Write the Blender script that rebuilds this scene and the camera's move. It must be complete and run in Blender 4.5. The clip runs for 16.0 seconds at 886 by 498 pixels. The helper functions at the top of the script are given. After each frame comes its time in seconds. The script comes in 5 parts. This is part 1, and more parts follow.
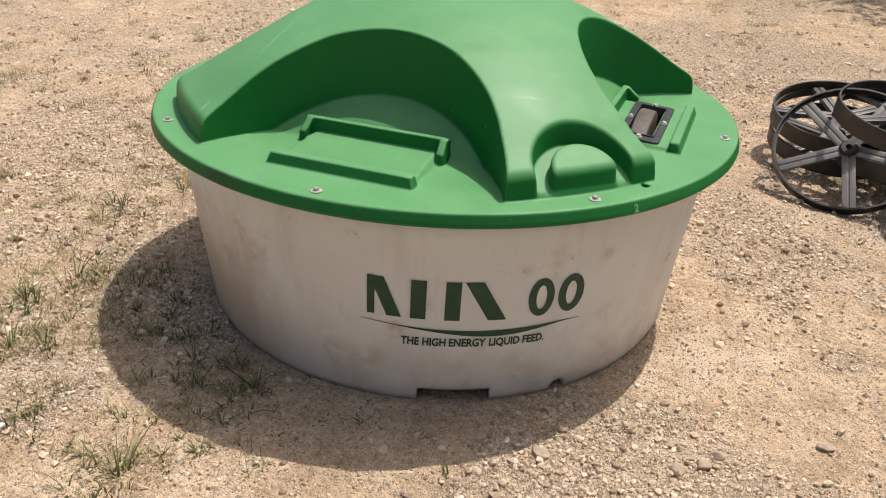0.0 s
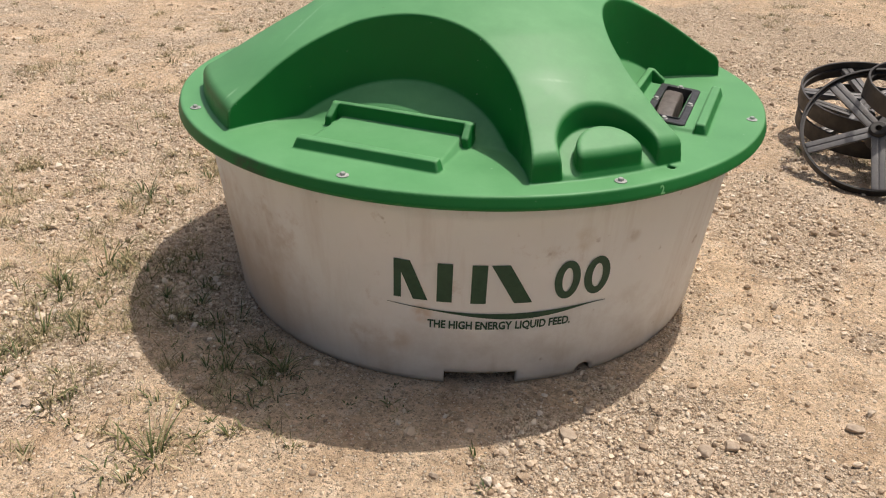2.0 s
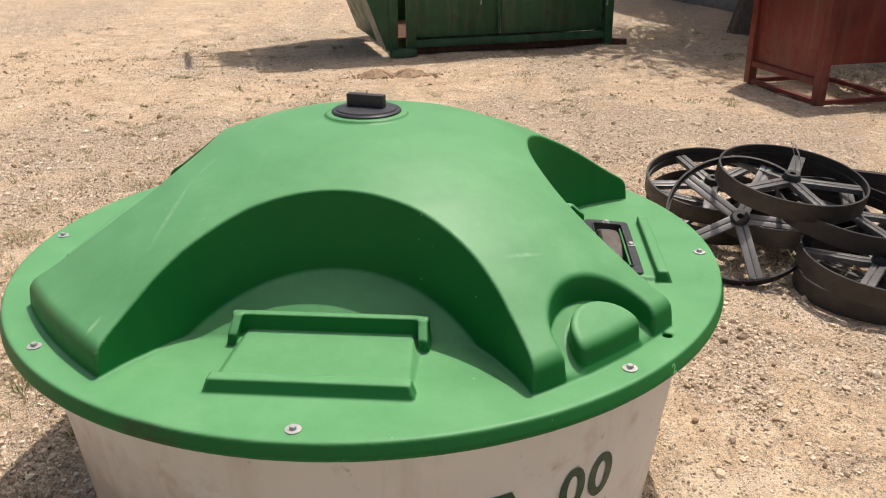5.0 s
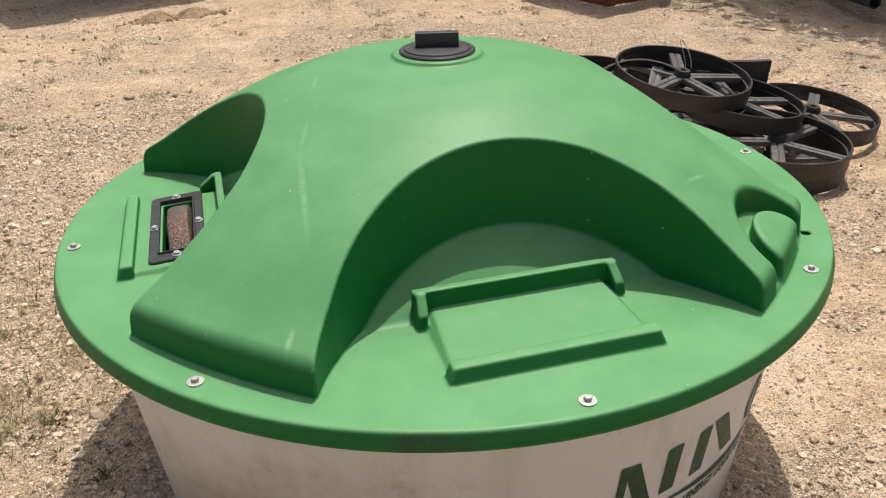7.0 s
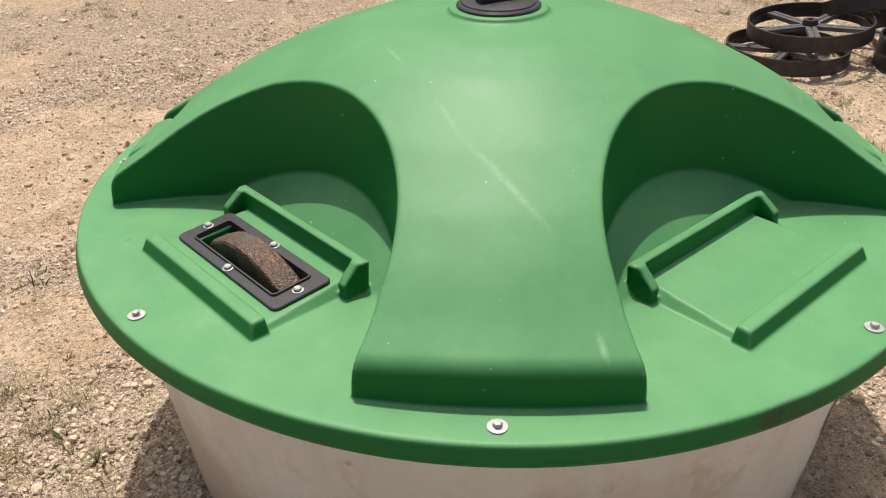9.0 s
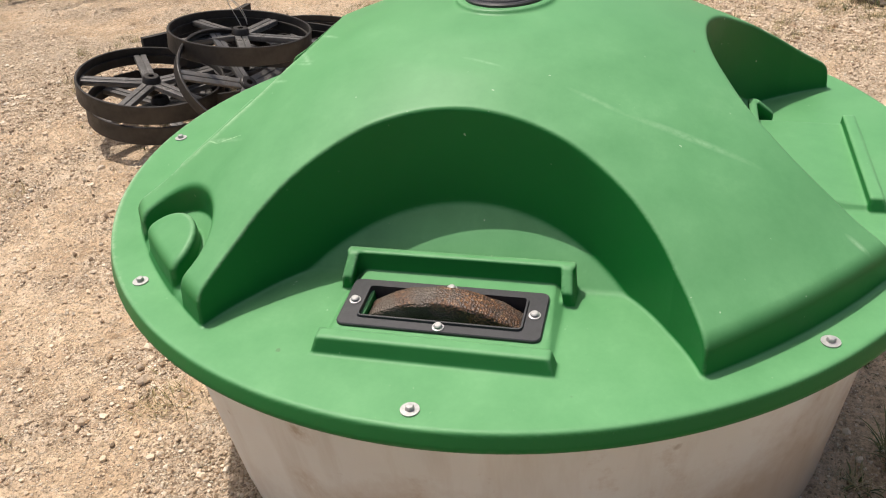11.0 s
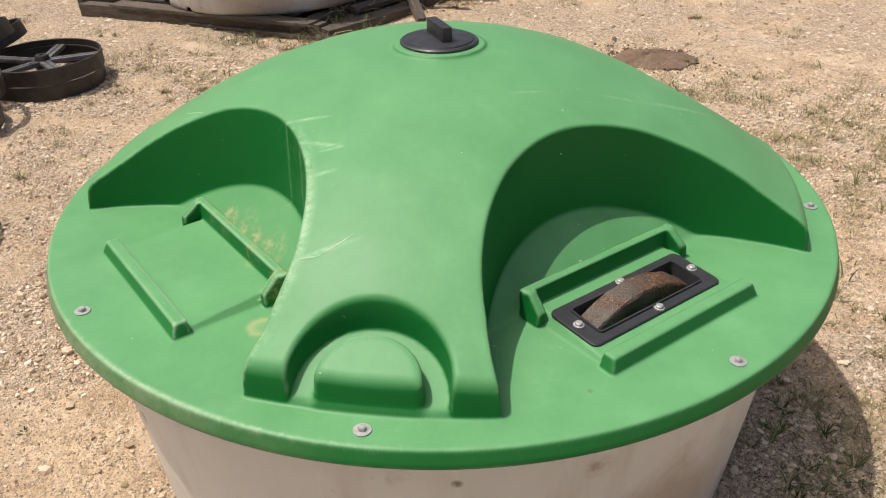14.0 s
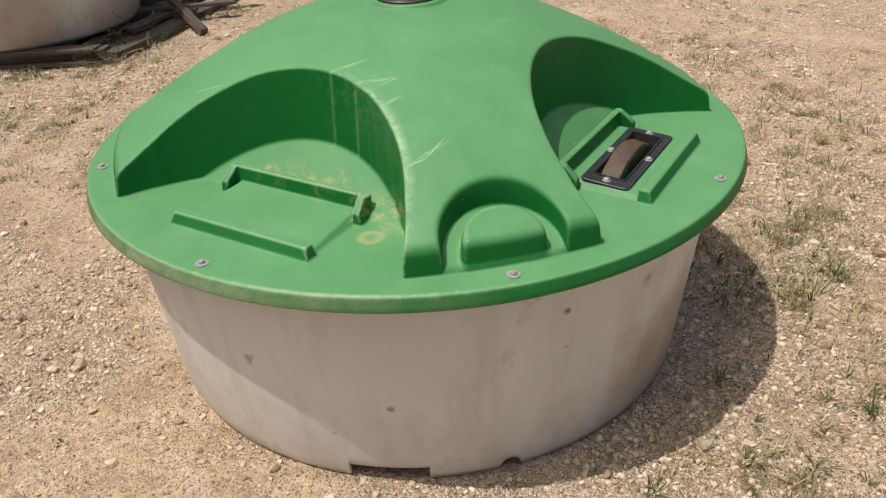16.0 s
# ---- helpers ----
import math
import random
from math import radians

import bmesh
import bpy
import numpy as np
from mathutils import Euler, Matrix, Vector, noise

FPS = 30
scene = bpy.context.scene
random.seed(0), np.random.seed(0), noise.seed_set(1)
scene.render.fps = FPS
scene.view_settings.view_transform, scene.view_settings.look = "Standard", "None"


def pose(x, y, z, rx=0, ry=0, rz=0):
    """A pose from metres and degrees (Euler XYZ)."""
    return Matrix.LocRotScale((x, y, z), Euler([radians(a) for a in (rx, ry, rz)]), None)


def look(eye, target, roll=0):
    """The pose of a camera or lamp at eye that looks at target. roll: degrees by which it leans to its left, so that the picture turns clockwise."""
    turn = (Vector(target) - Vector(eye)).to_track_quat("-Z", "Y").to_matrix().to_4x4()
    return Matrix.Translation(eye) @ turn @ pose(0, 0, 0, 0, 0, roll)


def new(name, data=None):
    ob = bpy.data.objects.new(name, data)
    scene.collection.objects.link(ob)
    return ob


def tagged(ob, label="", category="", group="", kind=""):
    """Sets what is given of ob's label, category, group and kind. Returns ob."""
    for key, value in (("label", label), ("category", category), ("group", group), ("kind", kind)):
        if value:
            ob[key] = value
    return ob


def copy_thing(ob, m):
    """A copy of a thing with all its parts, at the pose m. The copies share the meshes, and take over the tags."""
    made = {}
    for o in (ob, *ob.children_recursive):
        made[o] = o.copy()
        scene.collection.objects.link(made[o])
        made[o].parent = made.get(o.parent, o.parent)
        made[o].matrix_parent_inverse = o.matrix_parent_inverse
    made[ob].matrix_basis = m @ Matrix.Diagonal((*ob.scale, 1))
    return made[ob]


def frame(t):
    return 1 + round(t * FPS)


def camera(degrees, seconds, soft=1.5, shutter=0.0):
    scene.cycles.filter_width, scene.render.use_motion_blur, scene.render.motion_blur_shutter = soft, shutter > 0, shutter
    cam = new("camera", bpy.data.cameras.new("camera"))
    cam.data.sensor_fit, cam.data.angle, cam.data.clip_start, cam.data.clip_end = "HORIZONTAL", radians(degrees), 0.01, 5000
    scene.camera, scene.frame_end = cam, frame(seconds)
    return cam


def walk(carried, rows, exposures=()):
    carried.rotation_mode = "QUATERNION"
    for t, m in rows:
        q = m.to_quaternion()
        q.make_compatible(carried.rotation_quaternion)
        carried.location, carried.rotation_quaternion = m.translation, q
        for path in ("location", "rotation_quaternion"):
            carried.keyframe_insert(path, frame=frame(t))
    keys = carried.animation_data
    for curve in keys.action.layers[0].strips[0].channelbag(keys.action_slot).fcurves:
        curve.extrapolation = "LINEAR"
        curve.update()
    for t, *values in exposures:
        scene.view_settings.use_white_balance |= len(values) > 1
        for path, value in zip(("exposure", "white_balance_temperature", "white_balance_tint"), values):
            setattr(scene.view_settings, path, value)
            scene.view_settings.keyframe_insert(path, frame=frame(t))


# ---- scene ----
cam = camera(55.6, 16.0, 1.1)
PATH = [
    (0, (0.854, -2.334, 1.351), (0.25, -0.662, 0.435), 2.8),
    (0.5, (0.889, -2.348, 1.35), (0.287, -0.723, 0.351), 2.1),
    (1, (0.884, -2.373, 1.346), (0.265, -0.772, 0.32), 1.8),
    (1.5, (0.855, -2.355, 1.345), (0.214, -0.74, 0.354), 1.7),
    (2, (0.856, -2.35, 1.343), (0.204, -0.71, 0.403), 1.5),
    (2.5, (0.861, -2.35, 1.342), (0.214, -0.67, 0.471), 1.5),
    (3, (0.884, -2.34, 1.356), (0.276, -0.613, 0.55), 1.7),
    (3.5, (0.852, -2.349, 1.4), (0.319, -0.57, 0.657), 2.0),
    (3.7, (0.788, -2.295, 1.401), (0.302, -0.494, 0.681), 2.0),
    (5.8, (-0.008, -1.913, 1.407), (0.069, -0.095, 0.577), -1.8),
    (6, (-0.117, -1.916, 1.411), (0.024, -0.11, 0.563), -2.0),
    (6.5, (-0.316, -1.914, 1.437), (-0.013, -0.149, 0.548), -2.1),
    (7, (-0.475, -1.755, 1.406), (-0.013, -0.044, 0.477), -1.8),
    (7.5, (-0.702, -1.636, 1.416), (-0.071, 0.0, 0.454), -1.0),
    (8, (-0.965, -1.568, 1.395), (-0.152, -0.032, 0.405), -0.2),
    (8.5, (-1.075, -1.395, 1.364), (-0.095, 0.023, 0.348), -0.3),
    (9, (-1.184, -1.161, 1.371), (-0.045, 0.127, 0.349), -1.1),
    (9.2, (-1.259, -1.092, 1.366), (-0.067, 0.142, 0.338), -1.8),
    (11.3, (-1.658, -0.199, 1.426), (-0.013, 0.126, 0.336), -5.2),
    (11.5, (-1.664, -0.12, 1.415), (-0.006, 0.087, 0.316), -4.9),
    (12, (-1.566, 0.124, 1.411), (0.092, 0.049, 0.296), -3.8),
    (12.5, (-1.578, 0.412, 1.407), (0.057, 0.096, 0.299), -2.5),
    (13, (-1.583, 0.631, 1.435), (-0.01, 0.047, 0.347), -0.7),
    (13.5, (-1.49, 0.803, 1.447), (0.0, -0.02, 0.398), -0.7),
    (14, (-1.412, 1.035, 1.47), (-0.026, 0.018, 0.448), -0.9),
    (14.5, (-1.394, 1.313, 1.49), (-0.107, 0.146, 0.499), -1.7),
    (15, (-1.272, 1.435, 1.467), (-0.104, 0.142, 0.483), -2.1),
    (15.5, (-1.213, 1.618, 1.468), (-0.178, 0.225, 0.474), -2.6),
    (16, (-1.181, 1.8, 1.454), (-0.271, 0.333, 0.445), -2.9),
]
EXPOSURE = [(0.0, -0.26), (0.5, -0.35), (1.0, -0.36), (1.5, -0.39), (2.5, -0.33), (3.5, -0.23), (6.0, -0.22), (9.0, -0.24), (12.5, -0.14), (13.5, -0.23), (14.5, -0.34), (15.0, -0.37), (16.0, -0.55)]
walk(cam, [(t, look(eye, target, roll)) for t, eye, target, roll in PATH], EXPOSURE)

# ---- world, sun ----
SUN_AZ, SUN_EL = radians(57.5), radians(69)
TO_SUN = Vector((math.cos(SUN_AZ) * math.cos(SUN_EL), math.sin(SUN_AZ) * math.cos(SUN_EL), math.sin(SUN_EL)))
world = bpy.data.worlds.new("sky")
scene.world = world
world.use_nodes = True
wn = world.node_tree
sky = wn.nodes.new("ShaderNodeTexSky")
sky.sky_type, sky.sun_disc = "NISHITA", False
sky.sun_elevation, sky.sun_rotation = SUN_EL, math.pi / 2 - SUN_AZ
sky.air_density, sky.dust_density, sky.ozone_density = 0.8, 6.0, 0.5
wn.nodes["Background"].inputs["Strength"].default_value = 0.13
wn.links.new(sky.outputs[0], wn.nodes["Background"].inputs["Color"])
sun = new("sun", bpy.data.lights.new("sun", "SUN"))
sun.data.energy, sun.data.angle, sun.data.color = 4.15, radians(0.55), (1.0, 0.92, 0.85)
sun.matrix_world = look(TO_SUN * 20, (0, 0, 0))


# ---- materials ----
def material(name, rough=0.6, metal=0.0, spec=0.5):
    m = bpy.data.materials.new(name)
    m.use_nodes = True
    b = m.node_tree.nodes["Principled BSDF"]
    b.inputs["Roughness"].default_value, b.inputs["Metallic"].default_value = rough, metal
    b.inputs["Specular IOR Level"].default_value = spec
    return m, m.node_tree, b


def node(tree, kind, **values):
    n = tree.nodes.new(kind)
    for key, value in values.items():
        n.inputs[key].default_value = value
    return n


def noise_of(tree, scale, detail=4.0, rough=0.55, vector=None):
    n = node(tree, "ShaderNodeTexNoise", Scale=scale, Detail=detail, Roughness=rough)
    if vector is None:
        vector = tree.nodes.new("ShaderNodeTexCoord").outputs["Object"]
    tree.links.new(vector, n.inputs["Vector"])
    return n.outputs["Fac"]


def ramp_of(tree, fac, stops):
    r = tree.nodes.new("ShaderNodeValToRGB")
    while len(r.color_ramp.elements) < len(stops):
        r.color_ramp.elements.new(0.5)
    for e, (at, colour) in zip(r.color_ramp.elements, stops):
        e.position, e.color = at, (*colour, 1) if len(colour) == 3 else colour
    tree.links.new(fac, r.inputs["Fac"])
    return r.outputs["Color"]


def blend(tree, fac, a, b, kind="MIX"):
    m = tree.nodes.new("ShaderNodeMix")
    m.data_type, m.blend_type = "RGBA", kind
    for value, socket in ((fac, m.inputs[0]), (a, m.inputs[6]), (b, m.inputs[7])):
        if hasattr(value, "links"):
            tree.links.new(value, socket)
        else:
            socket.default_value = value if isinstance(value, (int, float)) else (*value, 1)
    return m.outputs[2]


def bump(tree, b, height, strength=0.3, distance=0.01):
    n = node(tree, "ShaderNodeBump", Strength=strength, Distance=distance)
    tree.links.new(height, n.inputs["Height"])
    tree.links.new(n.outputs["Normal"], b.inputs["Normal"])


def grey(v):
    return (v, v, v)


def plain(name, dark, light, rough=0.6, metal=0.0, scale=30.0, relief=0.15, depth=0.002, stretch=None, spec=0.5):
    """A surface that wanders between two colours, with fine relief."""
    m, t, b = material(name, rough, metal, spec)
    co = t.nodes.new("ShaderNodeTexCoord").outputs["Object"]
    if stretch:
        mp = t.nodes.new("ShaderNodeMapping")
        mp.inputs["Scale"].default_value = stretch
        t.links.new(co, mp.inputs["Vector"])
        co = mp.outputs["Vector"]
    big, fine = noise_of(t, scale * 0.2, 5, 0.6, co), noise_of(t, scale, 6, 0.65, co)
    c = ramp_of(t, fine, [(0.3, dark), (0.7, light)])
    c = blend(t, 0.35, c, ramp_of(t, big, [(0.35, dark), (0.65, light)]))
    t.links.new(c, b.inputs["Base Color"])
    r = ramp_of(t, fine, [(0.3, grey(min(1, rough + 0.12))), (0.7, grey(max(0.05, rough - 0.1)))])
    t.links.new(r, b.inputs["Roughness"])
    bump(t, b, fine, relief, depth)
    return m


def near(tree, co, centre, radius):
    """1 at a place in the thing, falling to 0 at the radius."""
    d = tree.nodes.new("ShaderNodeVectorMath")
    d.operation = "DISTANCE"
    tree.links.new(co, d.inputs[0])
    d.inputs[1].default_value = centre
    m = node(tree, "ShaderNodeMath")
    m.operation = "MULTIPLY_ADD"
    tree.links.new(d.outputs["Value"], m.inputs[0])
    m.inputs[1].default_value, m.inputs[2].default_value = -1.0 / radius, 1.0
    m.use_clamp = True
    return m.outputs[0]


def plus(tree, a, b, scale=1.0):
    """a times scale, plus b."""
    m = node(tree, "ShaderNodeMath")
    m.operation = "MULTIPLY_ADD"
    tree.links.new(a, m.inputs[0])
    m.inputs[1].default_value = scale
    tree.links.new(b, m.inputs[2])
    return m.outputs[0]


RUBS = (
    (-0.311, -0.162, -0.342, -0.257, 0.0067, 0.23), (-0.345, -0.27, -0.363, -0.464, 0.009, 0.36), (-0.415, -0.607, -0.432, -0.64, 0.0075, 0.52),
    (-0.026, 0.402, -0.101, 0.326, 0.006, 0.49), (-0.097, 0.414, -0.188, 0.357, 0.0067, 0.45), (-0.205, 0.432, -0.227, 0.394, 0.006, 0.45),
    (-0.32, 0.54, -0.367, 0.44, 0.0067, 0.45), (0.34, -0.481, 0.414, -0.44, 0.006, 0.29), (-0.26, 0.03, -0.281, -0.042, 0.0045, 0.33),
    (-0.166, 0.393, -0.191, 0.352, 0.0053, 0.39), (0.294, 0.481, 0.234, 0.442, 0.0053, 0.33), (-0.157, 0.39, -0.18, 0.352, 0.0045, 0.39),
)


def green_poly():
    """Rotomoulded polyethylene: fine orange peel, cloudy chalk with sunlit tops painted in, rubbed pale edges."""
    m, t, b = material("green polyethylene", 0.55, 0, 0.22)
    co = t.nodes.new("ShaderNodeTexCoord").outputs["Object"]
    geo = t.nodes.new("ShaderNodeNewGeometry")
    big, mid, fine = noise_of(t, 2.2, 4, 0.6, co), noise_of(t, 9, 6, 0.7, co), noise_of(t, 260, 3, 0.5, co)
    c = ramp_of(t, big, [(0.3, (0.006, 0.142, 0.026)), (0.7, (0.009, 0.170, 0.033))])
    # cloudy dust, brightened on upward faces to paint in how sunlit tops stand out
    sep = t.nodes.new("ShaderNodeSeparateXYZ")
    t.links.new(geo.outputs["Normal"], sep.inputs[0])
    faces_up = ramp_of(t, sep.outputs["Z"], [(0.25, grey(0.0)), (0.85, grey(1.0))])
    pale_tops = ramp_of(t, mid, [(0.28, grey(0.37)), (0.58, grey(0.475)), (0.80, grey(0.60))])
    c = blend(t, blend(t, 1.0, faces_up, pale_tops, "MULTIPLY"), c, (0.272, 0.565, 0.280))
    # rubbed edges, above all on the side where stock feeds
    edge = ramp_of(t, geo.outputs["Pointiness"], [(0.52, grey(0.0)), (0.575, grey(1.0))])
    worn = ramp_of(t, plus(t, near(t, co, (-0.1, 0.6, 0.7), 0.75), noise_of(t, 11, 5, 0.7, co), 0.55), [(0.55, grey(0.06)), (0.95, grey(0.7))])
    c = blend(t, blend(t, 1.0, edge, worn, "MULTIPLY"), c, (0.45, 0.62, 0.42))
    # chafed lip of the feeding bay, runs down its wall, and chafed rim beside it
    flat = t.nodes.new("ShaderNodeMapping")
    flat.inputs["Scale"].default_value = (1, 1, 0)
    t.links.new(co, flat.inputs["Vector"])
    def ring(centre, stops, squeeze=1.0):
        d = t.nodes.new("ShaderNodeVectorMath")
        d.operation = "DISTANCE"
        mp = t.nodes.new("ShaderNodeMapping")
        mp.inputs["Scale"].default_value = (1, squeeze, 0)
        t.links.new(co, mp.inputs["Vector"])
        t.links.new(mp.outputs["Vector"], d.inputs[0])
        d.inputs[1].default_value = (centre[0], centre[1] * squeeze, 0)
        return ramp_of(t, d.outputs["Value"], stops)
    lip = ring((0, 0.780, 0), [(0.4015, grey(0.0)), (0.4045, grey(1.0)), (0.409, grey(0.8)), (0.424, grey(0.0))], 1.03)
    side = ramp_of(t, plus(t, near(t, flat.outputs["Vector"], (-0.26, 0.46, 0), 0.42), noise_of(t, 45, 7, 0.85, co), 0.40), [(0.70, grey(0.0)), (0.95, grey(0.8))])
    c = blend(t, blend(t, 1.0, lip, side, "MULTIPLY"), c, (0.46, 0.66, 0.42))
    down = t.nodes.new("ShaderNodeMapping")
    down.inputs["Scale"].default_value = (1, 1, 0.06)
    t.links.new(co, down.inputs["Vector"])
    wall = ring((0, 0.780, 0), [(0.382, grey(0.0)), (0.389, grey(1.0)), (0.401, grey(1.0)), (0.403, grey(0.0))], 1.03)
    runs = ramp_of(t, noise_of(t, 60, 3, 0.55, down.outputs["Vector"]), [(0.46, grey(0.0)), (0.78, grey(0.16))])
    runs = blend(t, 1.0, runs, ramp_of(t, near(t, co, (-0.28, 0.50, 0.76), 0.24), [(0.0, grey(0.0)), (0.6, grey(1.0))]), "MULTIPLY")
    c = blend(t, blend(t, 1.0, wall, runs, "MULTIPLY"), c, (0.24, 0.46, 0.24))
    edge_ring = ring((0, 0, 0), [(0.8425, grey(0.0)), (0.846, grey(1.0)), (0.8505, grey(1.0)), (0.853, grey(0.05))])
    chafe = ramp_of(t, plus(t, near(t, flat.outputs["Vector"], (-0.30, 0.80, 0), 0.60), noise_of(t, 40, 8, 0.85, co), 0.30), [(0.64, grey(0.0)), (0.84, grey(0.6))])
    c = blend(t, blend(t, 1.0, edge_ring, chafe, "MULTIPLY"), c, (0.48, 0.60, 0.42))
    # flecks of caked dirt at the back of one bay
    crumbs, cake = noise_of(t, 38, 6, 0.75, co), None
    for place, size in (((0.11, 0.480, 0.63), 0.038), ((0.05, 0.470, 0.63), 0.052), ((0.0, 0.474, 0.63), 0.034), ((-0.075, 0.476, 0.63), 0.056), ((-0.19, 0.505, 0.63), 0.055), ((-0.27, 0.490, 0.61), 0.075)):
        spot = near(t, co, place, size)
        cake = spot if cake is None else plus(t, cake, spot, 1.0)
    shape = blend(t, 1.0, ramp_of(t, cake, [(0.05, grey(0.0)), (0.55, grey(1.0))]), ramp_of(t, crumbs, [(0.44, grey(0.0)), (0.60, grey(0.55))]), "MULTIPLY")
    c = blend(t, shape, c, ramp_of(t, crumbs, [(0.45, (0.36, 0.34, 0.17)), (0.62, (0.54, 0.44, 0.25))]))
    # ring-shaped tan stain on the plate, chalky rim beside the feeding bay, dark scraped patch on the rim
    d = t.nodes.new("ShaderNodeVectorMath")
    d.operation = "DISTANCE"
    t.links.new(co, d.inputs[0])
    d.inputs[1].default_value = (-0.247, 0.575, 0.596)
    stain = ramp_of(t, plus(t, noise_of(t, 28, 4, 0.6, co), d.outputs["Value"], 0.03), [(0.020, grey(0.12)), (0.036, grey(0.55)), (0.050, grey(0.0))])
    c = blend(t, stain, c, (0.50, 0.47, 0.24))
    face = ring((0, 0, 0), [(0.848, grey(0.0)), (0.854, grey(1.0))])
    chalk = blend(t, 1.0, ramp_of(t, near(t, flat.outputs["Vector"], (0.22, 0.86, 0), 0.85), [(0.0, grey(0.0)), (0.7, grey(0.6))]), ramp_of(t, noise_of(t, 14, 6, 0.7, co), [(0.34, grey(0.3)), (0.62, grey(1.0))]), "MULTIPLY")
    c = blend(t, blend(t, 1.0, face, chalk, "MULTIPLY"), c, (0.44, 0.46, 0.31))
    scrape = blend(t, 1.0, ramp_of(t, near(t, co, (-0.25, -0.825, 0.572), 0.075), [(0.0, grey(0.0)), (0.5, grey(0.85))]), ramp_of(t, noise_of(t, 40, 5, 0.7, co), [(0.38, grey(0.1)), (0.55, grey(1.0))]), "MULTIPLY")
    c = blend(t, blend(t, 1.0, face, scrape, "MULTIPLY"), c, (0.045, 0.085, 0.040))
    # soft rubbed streaks on the dome
    broken = ramp_of(t, noise_of(t, 60, 4, 0.7, co), [(0.35, grey(0.25)), (0.62, grey(1.0))])
    for ax, ay, bx, by, wide, much in RUBS:
        mp = t.nodes.new("ShaderNodeMapping")
        mp.vector_type = "TEXTURE"
        mp.inputs["Location"].default_value = ((ax + bx) / 2, (ay + by) / 2, 0)
        mp.inputs["Rotation"].default_value = (0, 0, math.atan2(by - ay, bx - ax))
        mp.inputs["Scale"].default_value = (math.hypot(bx - ax, by - ay) * 0.62, wide, 1)
        t.links.new(flat.outputs["Vector"], mp.inputs["Vector"])
        far = t.nodes.new("ShaderNodeVectorMath")
        far.operation = "LENGTH"
        t.links.new(mp.outputs["Vector"], far.inputs[0])
        soft = ramp_of(t, far.outputs["Value"], [(0.15, grey(much)), (1.0, grey(0.0))])
        c = blend(t, blend(t, 1.0, soft, broken, "MULTIPLY"), c, (0.46, 0.68, 0.44))
    specks = ramp_of(t, noise_of(t, 34, 2, 0.5, co), [(0.79, grey(0.0)), (0.81, grey(0.4))])
    c = blend(t, specks, c, (0.10, 0.12, 0.06))
    flecks = ramp_of(t, noise_of(t, 95, 2, 0.5, co), [(0.775, grey(0.0)), (0.80, grey(0.6))])
    c = blend(t, flecks, c, (0.55, 0.66, 0.50))
    t.links.new(c, b.inputs["Base Color"])
    t.links.new(ramp_of(t, mid, [(0.35, grey(0.42)), (0.75, grey(0.54))]), b.inputs["Roughness"])
    bump(t, b, fine, 0.08, 0.001)
    return m


